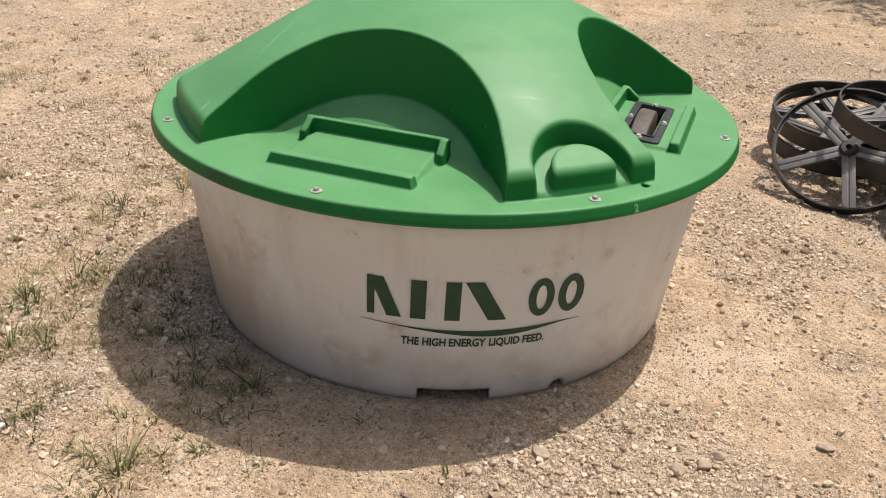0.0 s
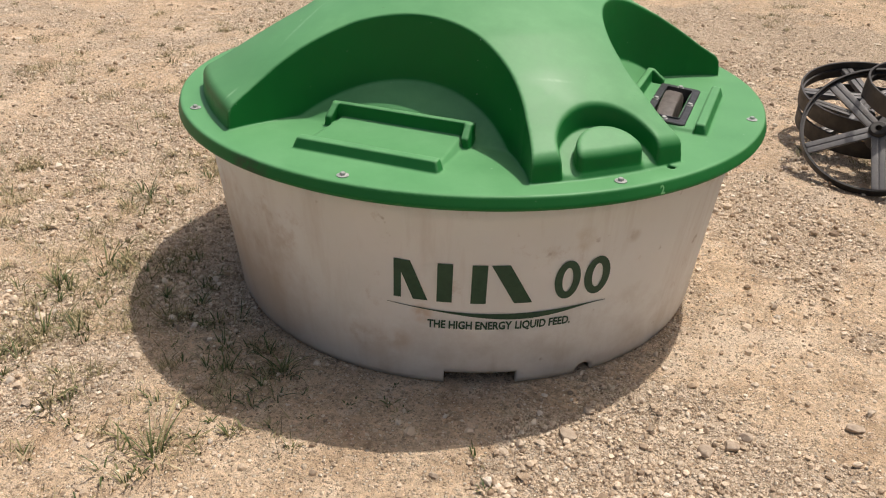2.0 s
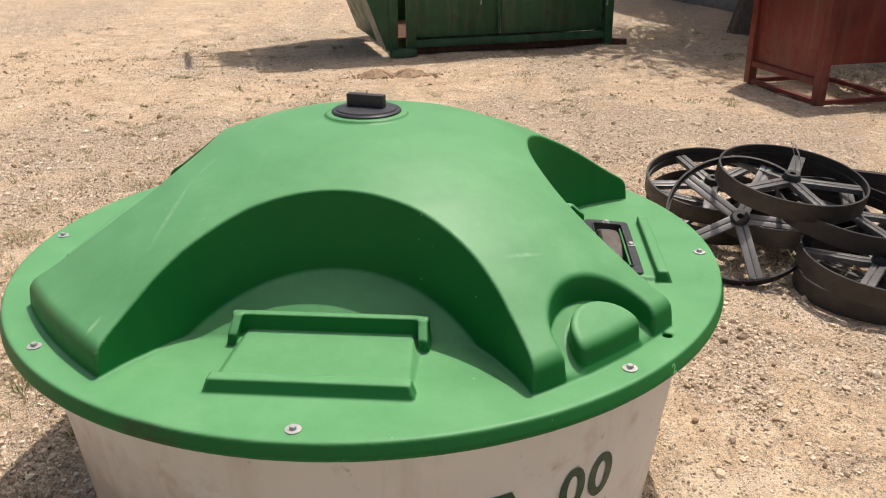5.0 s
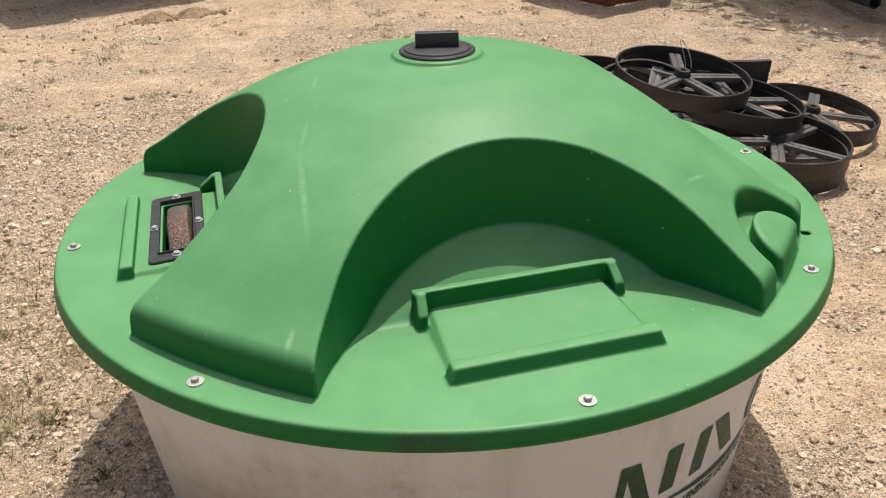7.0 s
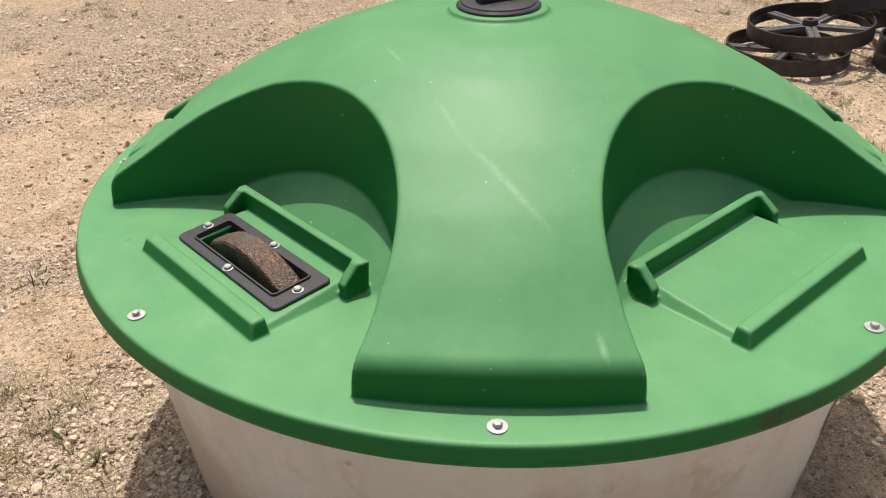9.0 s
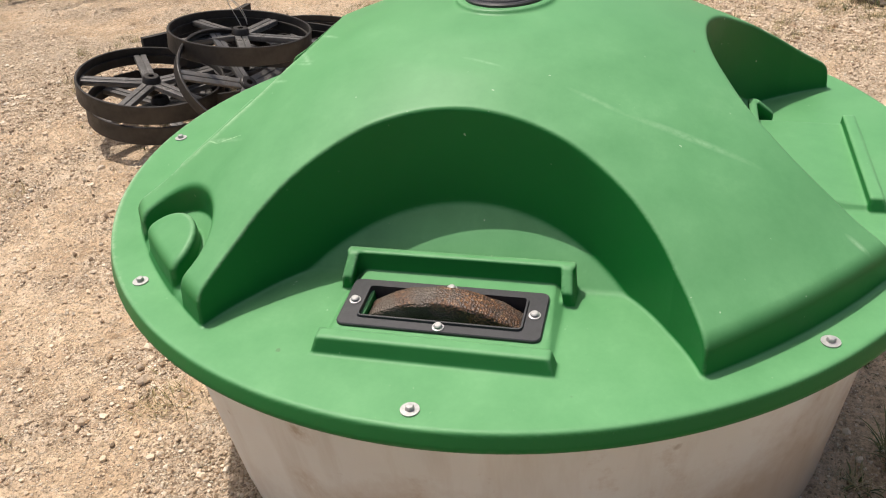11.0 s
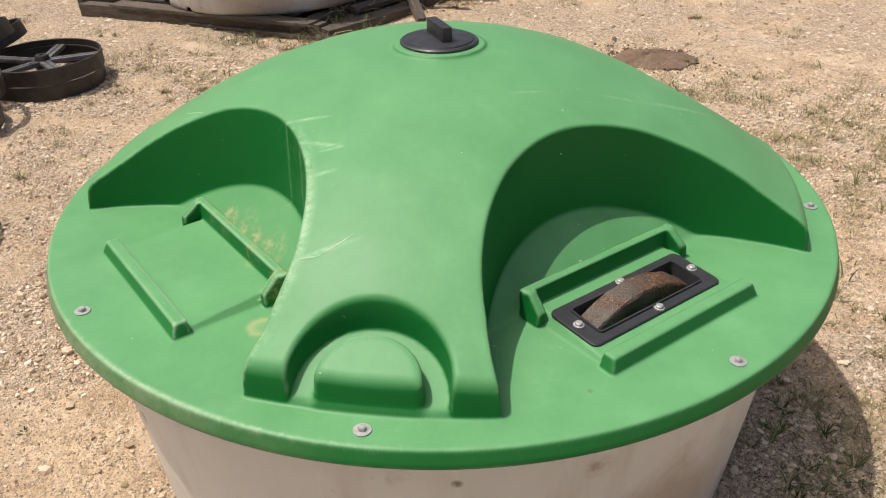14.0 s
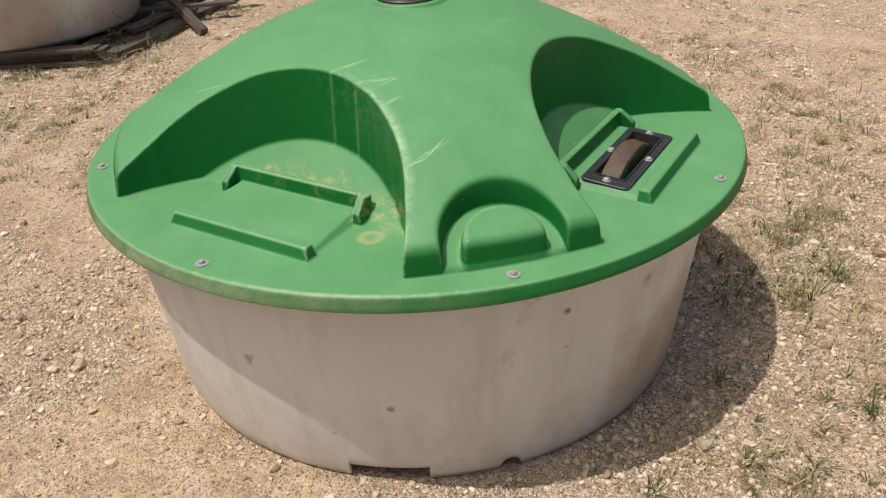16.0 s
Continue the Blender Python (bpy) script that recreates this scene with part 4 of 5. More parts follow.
def build_tank():
    tank = new("feed_tank")
    tagged(tank, "round white liquid-feed tank with a green four-bay lid", "feed tank")
    P, Q = surface_nets(lid_field, (-0.888, -0.888, 0.535), (0.888, 0.888, 0.950), 0.0045)
    Q = Q[~((P[Q, 2].max(1) < 0.564) & (np.hypot(P[Q, 0], P[Q, 1]).max(1) < 0.775))]
    lid = part("lid", tri_mesh("lid", P, Q, GREEN, True), tank, "scuffed green polyethylene lid with four feeding bays")
    tub = part("tub", tub_mesh("tub", WHITE), tank, "milky white tapered tub with grimy foot")
    bm = bmesh.new()
    revolve([(0.0, 0.037), (0.72, 0.037), (0.72, 0.043), (0.0, 0.043)], 64, False, bm)
    part("tub_floor", finish(bm, "tub_floor", WHITE), tub)
    # filler cap
    bm = bmesh.new()
    revolve([(0.0, 0.0), (0.080, 0.0), (0.083, 0.003), (0.083, 0.008), (0.080, 0.0105), (0.074, 0.0105), (0.072, 0.0135), (0.060, 0.0155), (0.0, 0.0165)], 56, False, bm)
    cap = part("filler_cap", finish(bm, "filler_cap", BLACK), tank, "black plastic screw cap", pose(0, 0, 0.935, 0, 0, -15))
    part("grip", finish(box_bm((0.094, 0.022, 0.032), 0.003), "grip", BLACK), cap, "black grip bar", pose(0, 0, 0.030))
    # rim bolts
    w = bmesh.new()
    revolve([(0.0, 0.0), (0.0142, 0.0), (0.0142, 0.0018), (0.0, 0.0024)], 22, False, w)
    washer = finish(w, "washer", ZINC)
    h = bmesh.new()
    revolve([(0.0, 0.0), (0.0068, 0.0), (0.0068, 0.005), (0.0056, 0.0066), (0.0, 0.0072)], 6, False, h)
    head = finish(h, "bolt_head", ZINC, True, 0.3)
    for k in range(8):
        b = part("bolt", washer, tank, "galvanised bolt and washer", pose(0.818 * math.cos(k * math.pi / 4), 0.818 * math.sin(k * math.pi / 4), LID_Z + 0.0005, 0, 0, 17 * k))
        part("bolt_head", head, b, "", pose(0, 0, 0.002))
    # wheel units in two opposite bays
    for az in (0, 180):
        tilt = math.degrees(math.atan(0.07))
        wheel_unit(tank, pose(0, 0, 0, 0, 0, az) @ pose(0.602, -0.005, 0.6096, 0, tilt, 0), FEED if az else FILM)
    # print on the wall: the name as plain bars, an arc under it, a line of small letters
    def at_az(*edges):
        return [radians(e - 297.0) * 0.765 for e in edges]
    low, high = -0.057, 0.057
    name = None
    for a0, a1, lean, z in ((277.3, 278.7, 0.0, 0.327), (279.3, 282.0, -0.045, 0.326), (285.3, 288.1, 0.0, 0.325), (291.5, 294.3, 0.0, 0.324), (297.2, 300.6, -0.062, 0.324)):
        x0, x1 = at_az(a0, a1)
        me = wrap_on_tub(bar_mesh(x0, x1, low, high, lean), 297.0, z)
        if name is None:
            name = part("name_print", me, tub, "dark green printed block bars")
        else:
            part("print_bar", me, name)
    for a0, a1 in ((306.8, 311.9), (312.7, 318.2)):
        x0, x1 = at_az(a0, a1)
        part("print_oval", wrap_on_tub(oval_mesh((x0 + x1) / 2, 0.0, (x1 - x0) / 2, 0.057, 0.5), 297.0, 0.324), name)
    arc = []
    for i in range(33):
        f = i / 32
        x = at_az(276.0)[0] * (1 - f) + at_az(318.2)[0] * f
        y = 0.253 - 0.012 * math.sin(math.pi * min(1.0, f * 1.1)) - 0.012 * f
        thick = 0.0016 + 0.017 * max(0.0, math.sin(math.pi * f ** 1.35)) ** 2
        arc.append((x, y - thick, y))
    part("print_arc", wrap_on_tub(strip_mesh("print_arc", arc, INK), 297.0, 0.0), tub, "dark green printed arc")
    words, gap = "THE HIGH ENERGY LIQUID FEED.".split(), 0.011
    sized = [text_mesh(w, 0.034, INK) for w in words]
    spans = [(min(v.co.x for v in me.vertices), max(v.co.x for v in me.vertices)) for me in sized]
    total = sum(hi - lo for lo, hi in spans) + gap * (len(words) - 1)
    squeeze, at, first_word = 0.364 / total, -total / 2, None
    for me, (lo, hi) in zip(sized, spans):
        for v in me.vertices:
            v.co.x += at - lo
        at += hi - lo + gap
        wrap_on_tub(me, 297.4, 0.187, sx=squeeze)
        if first_word is None:
            first_word = part("slogan", me, tub, "small dark green lettering")
        else:
            part("word", me, first_word)
    # stamp on the rim, its relief shading put into paler green, and pale scratches on the lid
    two = text_mesh("2", 0.026, FAINT)
    for v in two.vertices:
        a = radians(321.2) + v.co.x / 0.862
        v.co = Vector(((0.8622 - 0.30 * (0.006 + v.co.y)) * math.cos(a), (0.8622 - 0.30 * (0.006 + v.co.y)) * math.sin(a), 0.568 + v.co.y))
    part("stamp", two, lid)
    for k, (ax, ay, bx, by, w) in enumerate(SCUFFS):
        part("scuff", scuff_mesh(ax, ay, bx, by, w, k), lid, "pale rubbed scratch")
    return tank


build_tank()


# ---- spoked wheels ----
def spoked_wheel():
    """Flat-rimmed black wheel with five twin-bar spokes; its axle is the z axis."""
    wheel = new("spoked_wheel")
    bm = bmesh.new()
    revolve([(0.2945, -0.038), (0.296, -0.036), (0.296, 0.036), (0.2945, 0.038), (0.2875, 0.038), (0.286, 0.036), (0.287, 0.005), (0.279, 0.004), (0.279, -0.004), (0.287, -0.005), (0.286, -0.036), (0.2875, -0.038)], 72, True, bm)
    part("rim", finish(bm, "rim", WHEEL_BLACK), wheel, "flat black rim")
    bm = bmesh.new()
    revolve([(0.013, -0.036), (0.030, -0.036), (0.034, -0.030), (0.038, -0.012), (0.038, 0.012), (0.034, 0.030), (0.030, 0.036), (0.013, 0.036)], 28, True, bm)
    part("hub", finish(bm, "hub", WHEEL_BLACK), wheel, "round black hub with a bore")
    bm = bmesh.new()
    box_bm((0.256, 0.052, 0.010), 0.002, (0.152, 0, 0), bm)
    for side in (-1, 1):
        box_bm((0.256, 0.023, 0.022), 0.003, (0.152, side * 0.0140, 0), bm)
    spoke = finish(bm, "spoke", SPOKE_GREY)
    for k in range(5):
        part("spoke", spoke, wheel, "", pose(0, 0, 0, 0, 0, 72 * k))
    tagged(wheel, "black spoked wheel lying in a dusty pile", "wheel", "discarded spoked wheels")
    return wheel


def facing(at, normal, spin=0):
    return Matrix.Translation(at) @ Vector(normal).to_track_quat("Z", "Y").to_matrix().to_4x4() @ pose(0, 0, 0, 0, 0, spin)


PILE = [
    ((1.27, 1.755, 0.112), (0.0, -0.16, 1), 10, "black spoked wheel lying under another"),
    ((1.262, 1.765, 0.208), (0.0, -0.20, 1), 40, "black spoked wheel stacked on another"),
    ((1.283, 1.335, 0.202), (-0.10, -0.63, 0.77), 68, "narrow black spoked wheel leaning against the pile"),
    ((1.725, 1.36, 0.222), (0.14, -0.08, 1), 15, "black spoked wheel half hidden under the top one"),
    ((1.495, 1.440, 0.332), (0.09, -0.13, 1), 33, "black spoked wheel on top of the pile"),
    ((1.758, 1.098, 0.038), (0.0, 0.0, 1), 20, "black spoked wheel flat on the gravel at the pile's foot"),
    ((1.753, 1.078, 0.124), (0.05, -0.08, 1), 62, "black spoked wheel lying on another at the pile's foot"),
    ((2.195, 1.425, 0.090), (0.10, -0.10, 1), 5, "black spoked wheel tilted at the edge of the pile"),
    ((1.60, 1.72, 0.060), (0.0, 0.05, 1), 25, "black spoked wheel buried at the back of the pile"),
    ((1.55, 1.50, 0.150), (-0.06, 0.05, 1), 48, "black spoked wheel in the middle of the pile"),
]
APART = [
    ((2.86, 0.775, 0.040), (0.0, 0.0, 1), 12, "black spoked wheel flat on the gravel apart from the pile"),
    ((2.94, 0.718, 0.158), (-0.06, 0.04, 1), 50, "black spoked wheel tilted on another apart from the pile"),
    ((3.24, 0.180, 0.030), (0.0, 0.0, 1), 30, "black spoked wheel flat on the gravel under its twin"),
    ((3.24, 0.175, 0.107), (0.02, 0.01, 1), 66, "black spoked wheel stacked squarely on its twin"),
    ((3.62, 0.440, 0.130), (0.20, 0.30, 1), 8, "black spoked wheel tilted against a stack of two"),
    ((3.36, 0.545, 0.212), (0.22, 0.30, 1), 40, "black spoked wheel tilted on top of another"),
]
first = spoked_wheel()
for k, (at, normal, spin, label) in enumerate(PILE + APART):
    if k == 0:
        first.matrix_basis = facing(at, normal, spin)
        first["label"] = label
    else:
        slim = 0.55 if k == 2 else 1.0
        tagged(copy_thing(first, facing(at, normal, spin) @ Matrix.Diagonal((1, 1, slim, 1))), label)


def belt_piece():
    """A cut length of thick black band, slightly curved."""
    bm = bmesh.new()
    n, rows = 14, []
    for i in range(n + 1):
        a = radians(-16 + 32 * i / n)
        ring = []
        for r, z in ((1.20, 0), (1.20, 0.05), (1.195, 0.055), (1.20, 0.06), (1.20, 0.118), (1.175, 0.118), (1.175, 0)):
            ring.append(bm.verts.new((r * math.sin(a), 1.2 - r * math.cos(a), z)))
        rows.append(ring)
    for a, b in zip(rows, rows[1:]):
        for i in range(len(a)):
            j = (i + 1) % len(a)
            bm.faces.new((a[i], a[j], b[j], b[i]))
    bm.faces.new(rows[0])
    bm.faces.new(rows[-1])
    ob = new("band_segment", finish(bm, "band_segment", RUBBER))
    ob.matrix_basis = pose(1.83, 1.80, 0.165, 4, 3, -20)
    tagged(ob, "cut length of thick black band lying on the wheels", "scrap")


belt_piece()


def wire(points, radius, name, label, mat):
    cu = bpy.data.curves.new(name, "CURVE")
    cu.dimensions, cu.bevel_depth, cu.bevel_resolution = "3D", radius, 2
    sp = cu.splines.new("POLY")
    sp.points.add(len(points) - 1)
    for p, q in zip(sp.points, points):
        p.co = (*q, 1)
    ob = bpy.data.objects.new(name, cu)
    scene.collection.objects.link(ob)
    bpy.context.view_layer.update()
    me = bpy.data.meshes.new_from_object(ob.evaluated_get(bpy.context.evaluated_depsgraph_get()))
    bpy.data.objects.remove(ob)
    me.materials.clear()
    me.materials.append(mat)
    me.polygons.foreach_set("use_smooth", [True] * len(me.polygons))
    thing = new(name, me)
    return tagged(thing, label, "wire")


loop = []
for i in range(28):
    f = i / 27
    a = 2 * math.pi * 1.6 * f
    loop.append((1.490 + 0.018 * math.cos(a) + 0.02 * f, 1.435 + 0.025 * math.sin(a * 0.8), 0.372 + 0.125 * abs(math.sin(a * 0.5))))
wire(loop, 0.0016, "wire", "thin loop of wire caught on the top wheel", ZINC)


# ---- second tank on a broken pallet ----
def plank(name, a, b, width, thick, label, parent=None, mat=WOOD, roll=0.0):
    """A weathered board from a to b."""
    a, b = Vector(a), Vector(b)
    length = (b - a).length
    bm = bmesh.new()
    box_bm((length, width, thick), min(0.004, thick * 0.2), (0, 0, 0), bm)
    for v in bm.verts:
        v.co.z += 0.006 * noise.noise(Vector((v.co.x * 3 + a.x * 7, v.co.y * 9, 0)))
        if abs(v.co.x) > length * 0.49:
            v.co.x += 0.03 * noise.noise(Vector((v.co.y * 30 + a.x, a.y * 5, length)))
    turn = (b - a).to_track_quat("X", "Z").to_matrix().to_4x4()
    m = Matrix.Translation((a + b) / 2) @ turn @ pose(0, 0, 0, roll, 0, 0)
    ob = part(name, finish(bm, name, mat, False), parent, label if parent is not None else "", m)
    if parent is None:
        tagged(ob, label, "board", "broken pallet boards")
    return ob


def build_pallet():
    pal = new("pallet")
    c, ax = Vector((3.97, -1.48, 0)), Vector((0.86, 0.51, 0))
    side = Vector((-0.51, 0.86, 0))
    for k in (-0.62, 0.0, 0.62):
        m = c + ax * k + Vector((0, 0, 0.036))
        plank("stringer", m - side * 0.72, m + side * 0.66, 0.09, 0.072, "", pal)
    rng = random.Random(4)
    for k in range(8):
        m = c + side * (-0.66 + 0.185 * k + rng.uniform(-0.02, 0.02)) + Vector((0, 0, 0.084))
        plank("deck_board", m - ax * rng.uniform(0.50, 0.74), m + ax * rng.uniform(0.62, 0.82) + side * rng.uniform(-0.04, 0.04), rng.uniform(0.09, 0.13), 0.022, "", pal)
    for k in (-0.66, 0.64):
        m = c + side * k + Vector((0, 0, 0.012))
        plank("bottom_board", m - ax * 0.86, m + ax * 0.80, 0.10, 0.022, "", pal)
    tagged(pal, "weathered grey wooden pallet under the second tank", "pallet")


build_pallet()
tank2 = copy_thing(bpy.data.objects["feed_tank"], pose(3.97, -1.50, 0.097, 0, 0, 332))
tagged(tank2, "second round white tank standing on a broken pallet", "feed tank")

for a, b, w, t, roll, label in (
    ((4.58, -0.40, 0.11), (4.74, -1.00, 0.11), 0.035, 0.22, 0, "upright dark board at the pallet's corner"),
    ((4.46, -0.39, 0.04), (3.02, -1.36, 0.04), 0.09, 0.08, 0, "long dark timber on the ground along the pallet"),
    ((2.97, -1.33, 0.03), (3.10, -2.10, 0.03), 0.09, 0.06, 0, "grey timber on the gravel at the pallet's corner"),
    ((3.02, -1.40, 0.03), (3.32, -2.86, 0.03), 0.09, 0.045, 0, "long grey board on the gravel beside the pallet"),
    ((3.16, -1.66, 0.080), (3.42, -2.80, 0.085), 0.08, 0.028, 4, "grey board lying across another"),
    ((3.30, -1.74, 0.03), (3.60, -2.74, 0.03), 0.10, 0.05, 0, "grey board half under the tank"),
    ((3.44, -1.90, 0.115), (2.95, -2.37, 0.105), 0.075, 0.022, -3, "split grey board on top of the others"),
    ((3.52, -2.06, 0.14), (3.02, -2.66, 0.13), 0.075, 0.026, 6, "pale grey board resting on the pile"),
    ((2.81, -1.93, 0.035), (3.56, -2.26, 0.215), 0.060, 0.042, 12, "thick plank leaning from the pallet onto the gravel"),
):
    plank("board", a, b, w, t, label, None, WOOD, roll)


def block(name, at, size, label, mat=WOOD, turn=0):
    ob = new(name, finish(box_bm(size, 0.006), name, mat))
    ob.matrix_basis = pose(*at, 0, 0, turn)
    tagged(ob, label, "block")


block("wood_block", (3.60, -0.98, 0.085), (0.10, 0.09, 0.17), "short square wooden block at the pallet's edge", WOOD, 40)


# ---- green steel bin ----
def build_bin():
    thing = new("steel_bin")
    thing.matrix_basis = pose(-0.872, 6.286, 0, 0, 0, 21.2)
    def bar(name, size, at, label="", mat=PAINT_GREEN, bevel=0.005, turn=None, parent=thing):
        return part(name, finish(box_bm(size, bevel, (0, 0, 0), None, turn), name, mat), parent, label, pose(*at))
    for x in (0.06, 0.24, 2.36):
        bar("post", (0.085, 0.085, 1.95), (x, 0.03, 0.975), "dark green corner post")
    bar("foot", (0.24, 0.13, 0.07), (0.15, -0.02, 0.035), "chipped green foot bracket")
    bar("sill", (2.20, 0.09, 0.075), (1.30, 0.05, 0.105), "green bottom sill")
    bar("skid", (2.36, 0.08, 0.06), (1.28, 0.10, 0.03), "dark skid rail on the ground", RUST)
    bar("skid_end", (0.20, 0.07, 0.06), (2.47, 0.0, 0.03), "rusty end of the skid", RUST, 0.004, pose(0, 0, 0, 0, 0, -35))
    for k, (x0, x1) in enumerate(((0.29, 1.18), (1.19, 2.31))):
        p = bar("side_panel", (x1 - x0, 0.02, 1.77), ((x0 + x1) / 2, 0.075, 1.04), "dented dark green sheet panel")
        if k == 0:
            bar("scratch", (0.012, 0.002, 0.34), ((x1 - x0) * 0.28, -0.0112, -0.42), "pale paint scratch", ZINC, 0, pose(0, 0, 0, 0, 4, 0), p)
        bar("rib", (0.03, 0.03, 1.72), ((x1 - x0) / 2 - 0.02, -0.02, 0), "", PAINT_GREEN, 0.004, None, p)
    bar("top_rail", (2.45, 0.09, 0.08), (1.22, 0.04, 1.95), "green top rail")
    # flared end wall
    bm = bmesh.new()
    pts = [(-0.03, 0.02, 0.10), (-0.03, 1.40, 0.10), (-0.70, 1.40, 1.9), (-0.70, 0.02, 1.9)]
    verts = [bm.verts.new(p) for p in pts]
    back = [bm.verts.new((x + 0.02, y, z)) for x, y, z in pts]
    bm.faces.new(verts)
    bm.faces.new(back[::-1])
    for i in range(4):
        j = (i + 1) % 4
        bm.faces.new((verts[i], back[i], back[j], verts[j]))
    part("end_wall", finish(bm, "end_wall", PAINT_GREEN, False), thing, "flared green end wall")
    # slanting corner plate beside the posts, and a dusty strip painted pale as sunlit edge
    for label, mat, inner, outer, y in (("dark green slanting corner plate", PAINT_GREEN, 0.10, 0.0, 0.0), ("dusty strip, pale to paint in the sunlit edge", SUNLIT_EDGE, 0.0, -0.055, 0.012)):
        low, high = 0.06 if inner else 0.10, 1.88
        shift = lambda z: -0.03 - 0.372 * (z - 0.10)
        bm = bmesh.new()
        ring = [(shift(low) + outer, low), (0.10 if inner else shift(low), low), (0.10 if inner else shift(high), high), (shift(high) + outer, high)]
        fore, aft = [bm.verts.new((x, y, z)) for x, z in ring], [bm.verts.new((x, y + 0.016, z)) for x, z in ring]
        bm.faces.new(fore)
        bm.faces.new(aft[::-1])
        for i in range(4):
            j = (i + 1) % 4
            bm.faces.new((fore[i], aft[i], aft[j], fore[j]))
        part("corner_plate" if inner else "sunlit_edge_strip", finish(bm, "corner_plate", mat, False), thing, label)
    bar("back_wall", (2.3, 0.02, 1.8), (1.25, 1.42, 1.0), "green back wall")
    bar("end_plate", (0.02, 1.3, 1.8), (2.39, 0.72, 1.0), "green end plate")
    bar("bin_floor", (2.3, 1.3, 0.02), (1.25, 0.73, 0.155), "rusty floor plate", RUST)
    # unseen panel and slats level with the rim, added to cast the ladder-like shadow
    bar("shadow_panel", (0.30, 0.95, 0.02), (-0.85, 0.82, 1.93), "unseen level green panel added to cast the shadow beside the bin")
    for k in range(5):
        bar("shadow_slat", (0.30, 0.045, 0.02), (-1.13, 0.40 + 0.21 * k, 1.93))
    bar("shadow_slat_end", (0.06, 0.95, 0.03), (-1.29, 0.82, 1.93))
    # chain hanging on the post
    links = bmesh.new()
    for k in range(9):
        revolve([(0.012, -0.003), (0.016, 0.0), (0.012, 0.003), (0.009, 0.0)], 10, True, links)
        new_v = links.verts[-40:]
        bmesh.ops.transform(links, matrix=pose(2.31, -0.03, 0.42 + 0.035 * k, 90, 0, 90 * (k % 2)), verts=new_v)
        links.verts.ensure_lookup_table()
    part("chain", finish(links, "chain", ZINC), thing, "short galvanised chain")
    tagged(thing, "dented dark green steel bin with posts and skids", "steel bin")


build_bin()


# ---- red steel crate ----
def build_crate():
    thing = new("steel_crate")
    a = Vector((2.585, 4.36, 0))
    ex = Vector((-0.28, 0.83, 0)).normalized()
    thing.matrix_basis = Matrix.Translation(a) @ pose(0, 0, 0, 0, 0, math.degrees(math.atan2(ex.y, ex.x)))
    L, W = 0.88, 0.66
    def bar(name, size, at, label="", bevel=0.004):
        part(name, finish(box_bm(size, bevel), name, PAINT_RED), thing, label, pose(*at))
    for x in (0, L):
        for y in (0, -W):
            bar("post", (0.07, 0.07, 1.1), (x, y, 0.55), "red steel corner post")
    for y in (0, -W):
        bar("ground_rail", (L, 0.045, 0.035), (L / 2, y, 0.02), "red bottom rail")
        bar("top_rail", (L, 0.05, 0.05), (L / 2, y, 1.08), "red top rail")
    for x in (0, L):
        bar("ground_rail", (0.045, W, 0.035), (x, -W / 2, 0.02), "red bottom rail")
        bar("top_rail", (0.05, W, 0.05), (x, -W / 2, 1.08), "red top rail")
    bar("side_sheet", (L - 0.06, 0.012, 0.90), (L / 2, 0.0, 0.60), "dull red sheet panel")
    bar("side_sheet", (L - 0.06, 0.012, 0.78), (L / 2, -W, 0.67), "dull red sheet panel")
    bar("panel_rail", (L - 0.07, 0.03, 0.05), (L / 2, 0.012, 0.165), "red rail under the panel")
    bar("end_sheet", (0.012, W - 0.06, 0.78), (0.0, -W / 2, 0.68), "dull red sheet panel")
    bar("end_sheet", (0.012, W - 0.06, 0.78), (L, -W / 2, 0.68), "dull red sheet panel")
    tagged(thing, "red painted steel crate on four posts", "steel crate")


build_crate()


# ---- white metal building, pipes, tyre, beam ----
def build_barn():
    wall = new("wall_north")
    wall.matrix_basis = pose(0.99, 15.4, 0, 0, 0, math.degrees(math.atan2(-0.917, 0.40)))
    # local x along the wall, local y is away from the yard
    part("plinth", finish(box_bm((16.0, 0.30, 0.17), 0.01, (8.0, 0.12, 0.085)), "plinth", CONCRETE), wall, "dark stained concrete footing")
    bm = bmesh.new()
    prof, x = [], 0.0
    while x < 0.999:
        prof += [(x, 0.0), (x + 0.075, 0.0), (x + 0.09, -0.02), (x + 0.11, -0.02)]
        x += 0.125
    prof.append((1.0, 0.0))
    lo = [bm.verts.new((px, py, 0.17)) for px, py in prof]
    hi = [bm.verts.new((px, py, 3.4)) for px, py in prof]
    for i in range(len(prof) - 1):
        bm.faces.new((lo[i], lo[i + 1], hi[i + 1], hi[i]))
    me = finish(bm, "panel", CLADDING, False)
    for k in range(16):
        part("panel", me, wall, "", pose(k * 1.0, 0.0, 0))
    part("core", finish(box_bm((16.0, 0.12, 3.22), 0, (8.0, 0.09, 1.79)), "core", CLADDING), wall)
    part("roof_edge", finish(box_bm((16.6, 1.6, 0.10), 0.01, (8.0, 0.35, 3.46)), "roof_edge", CLADDING), wall, "white sheet roof edge")
    tagged(wall, "white ribbed metal wall on a dark concrete footing", "wall", kind="structure")


build_barn()

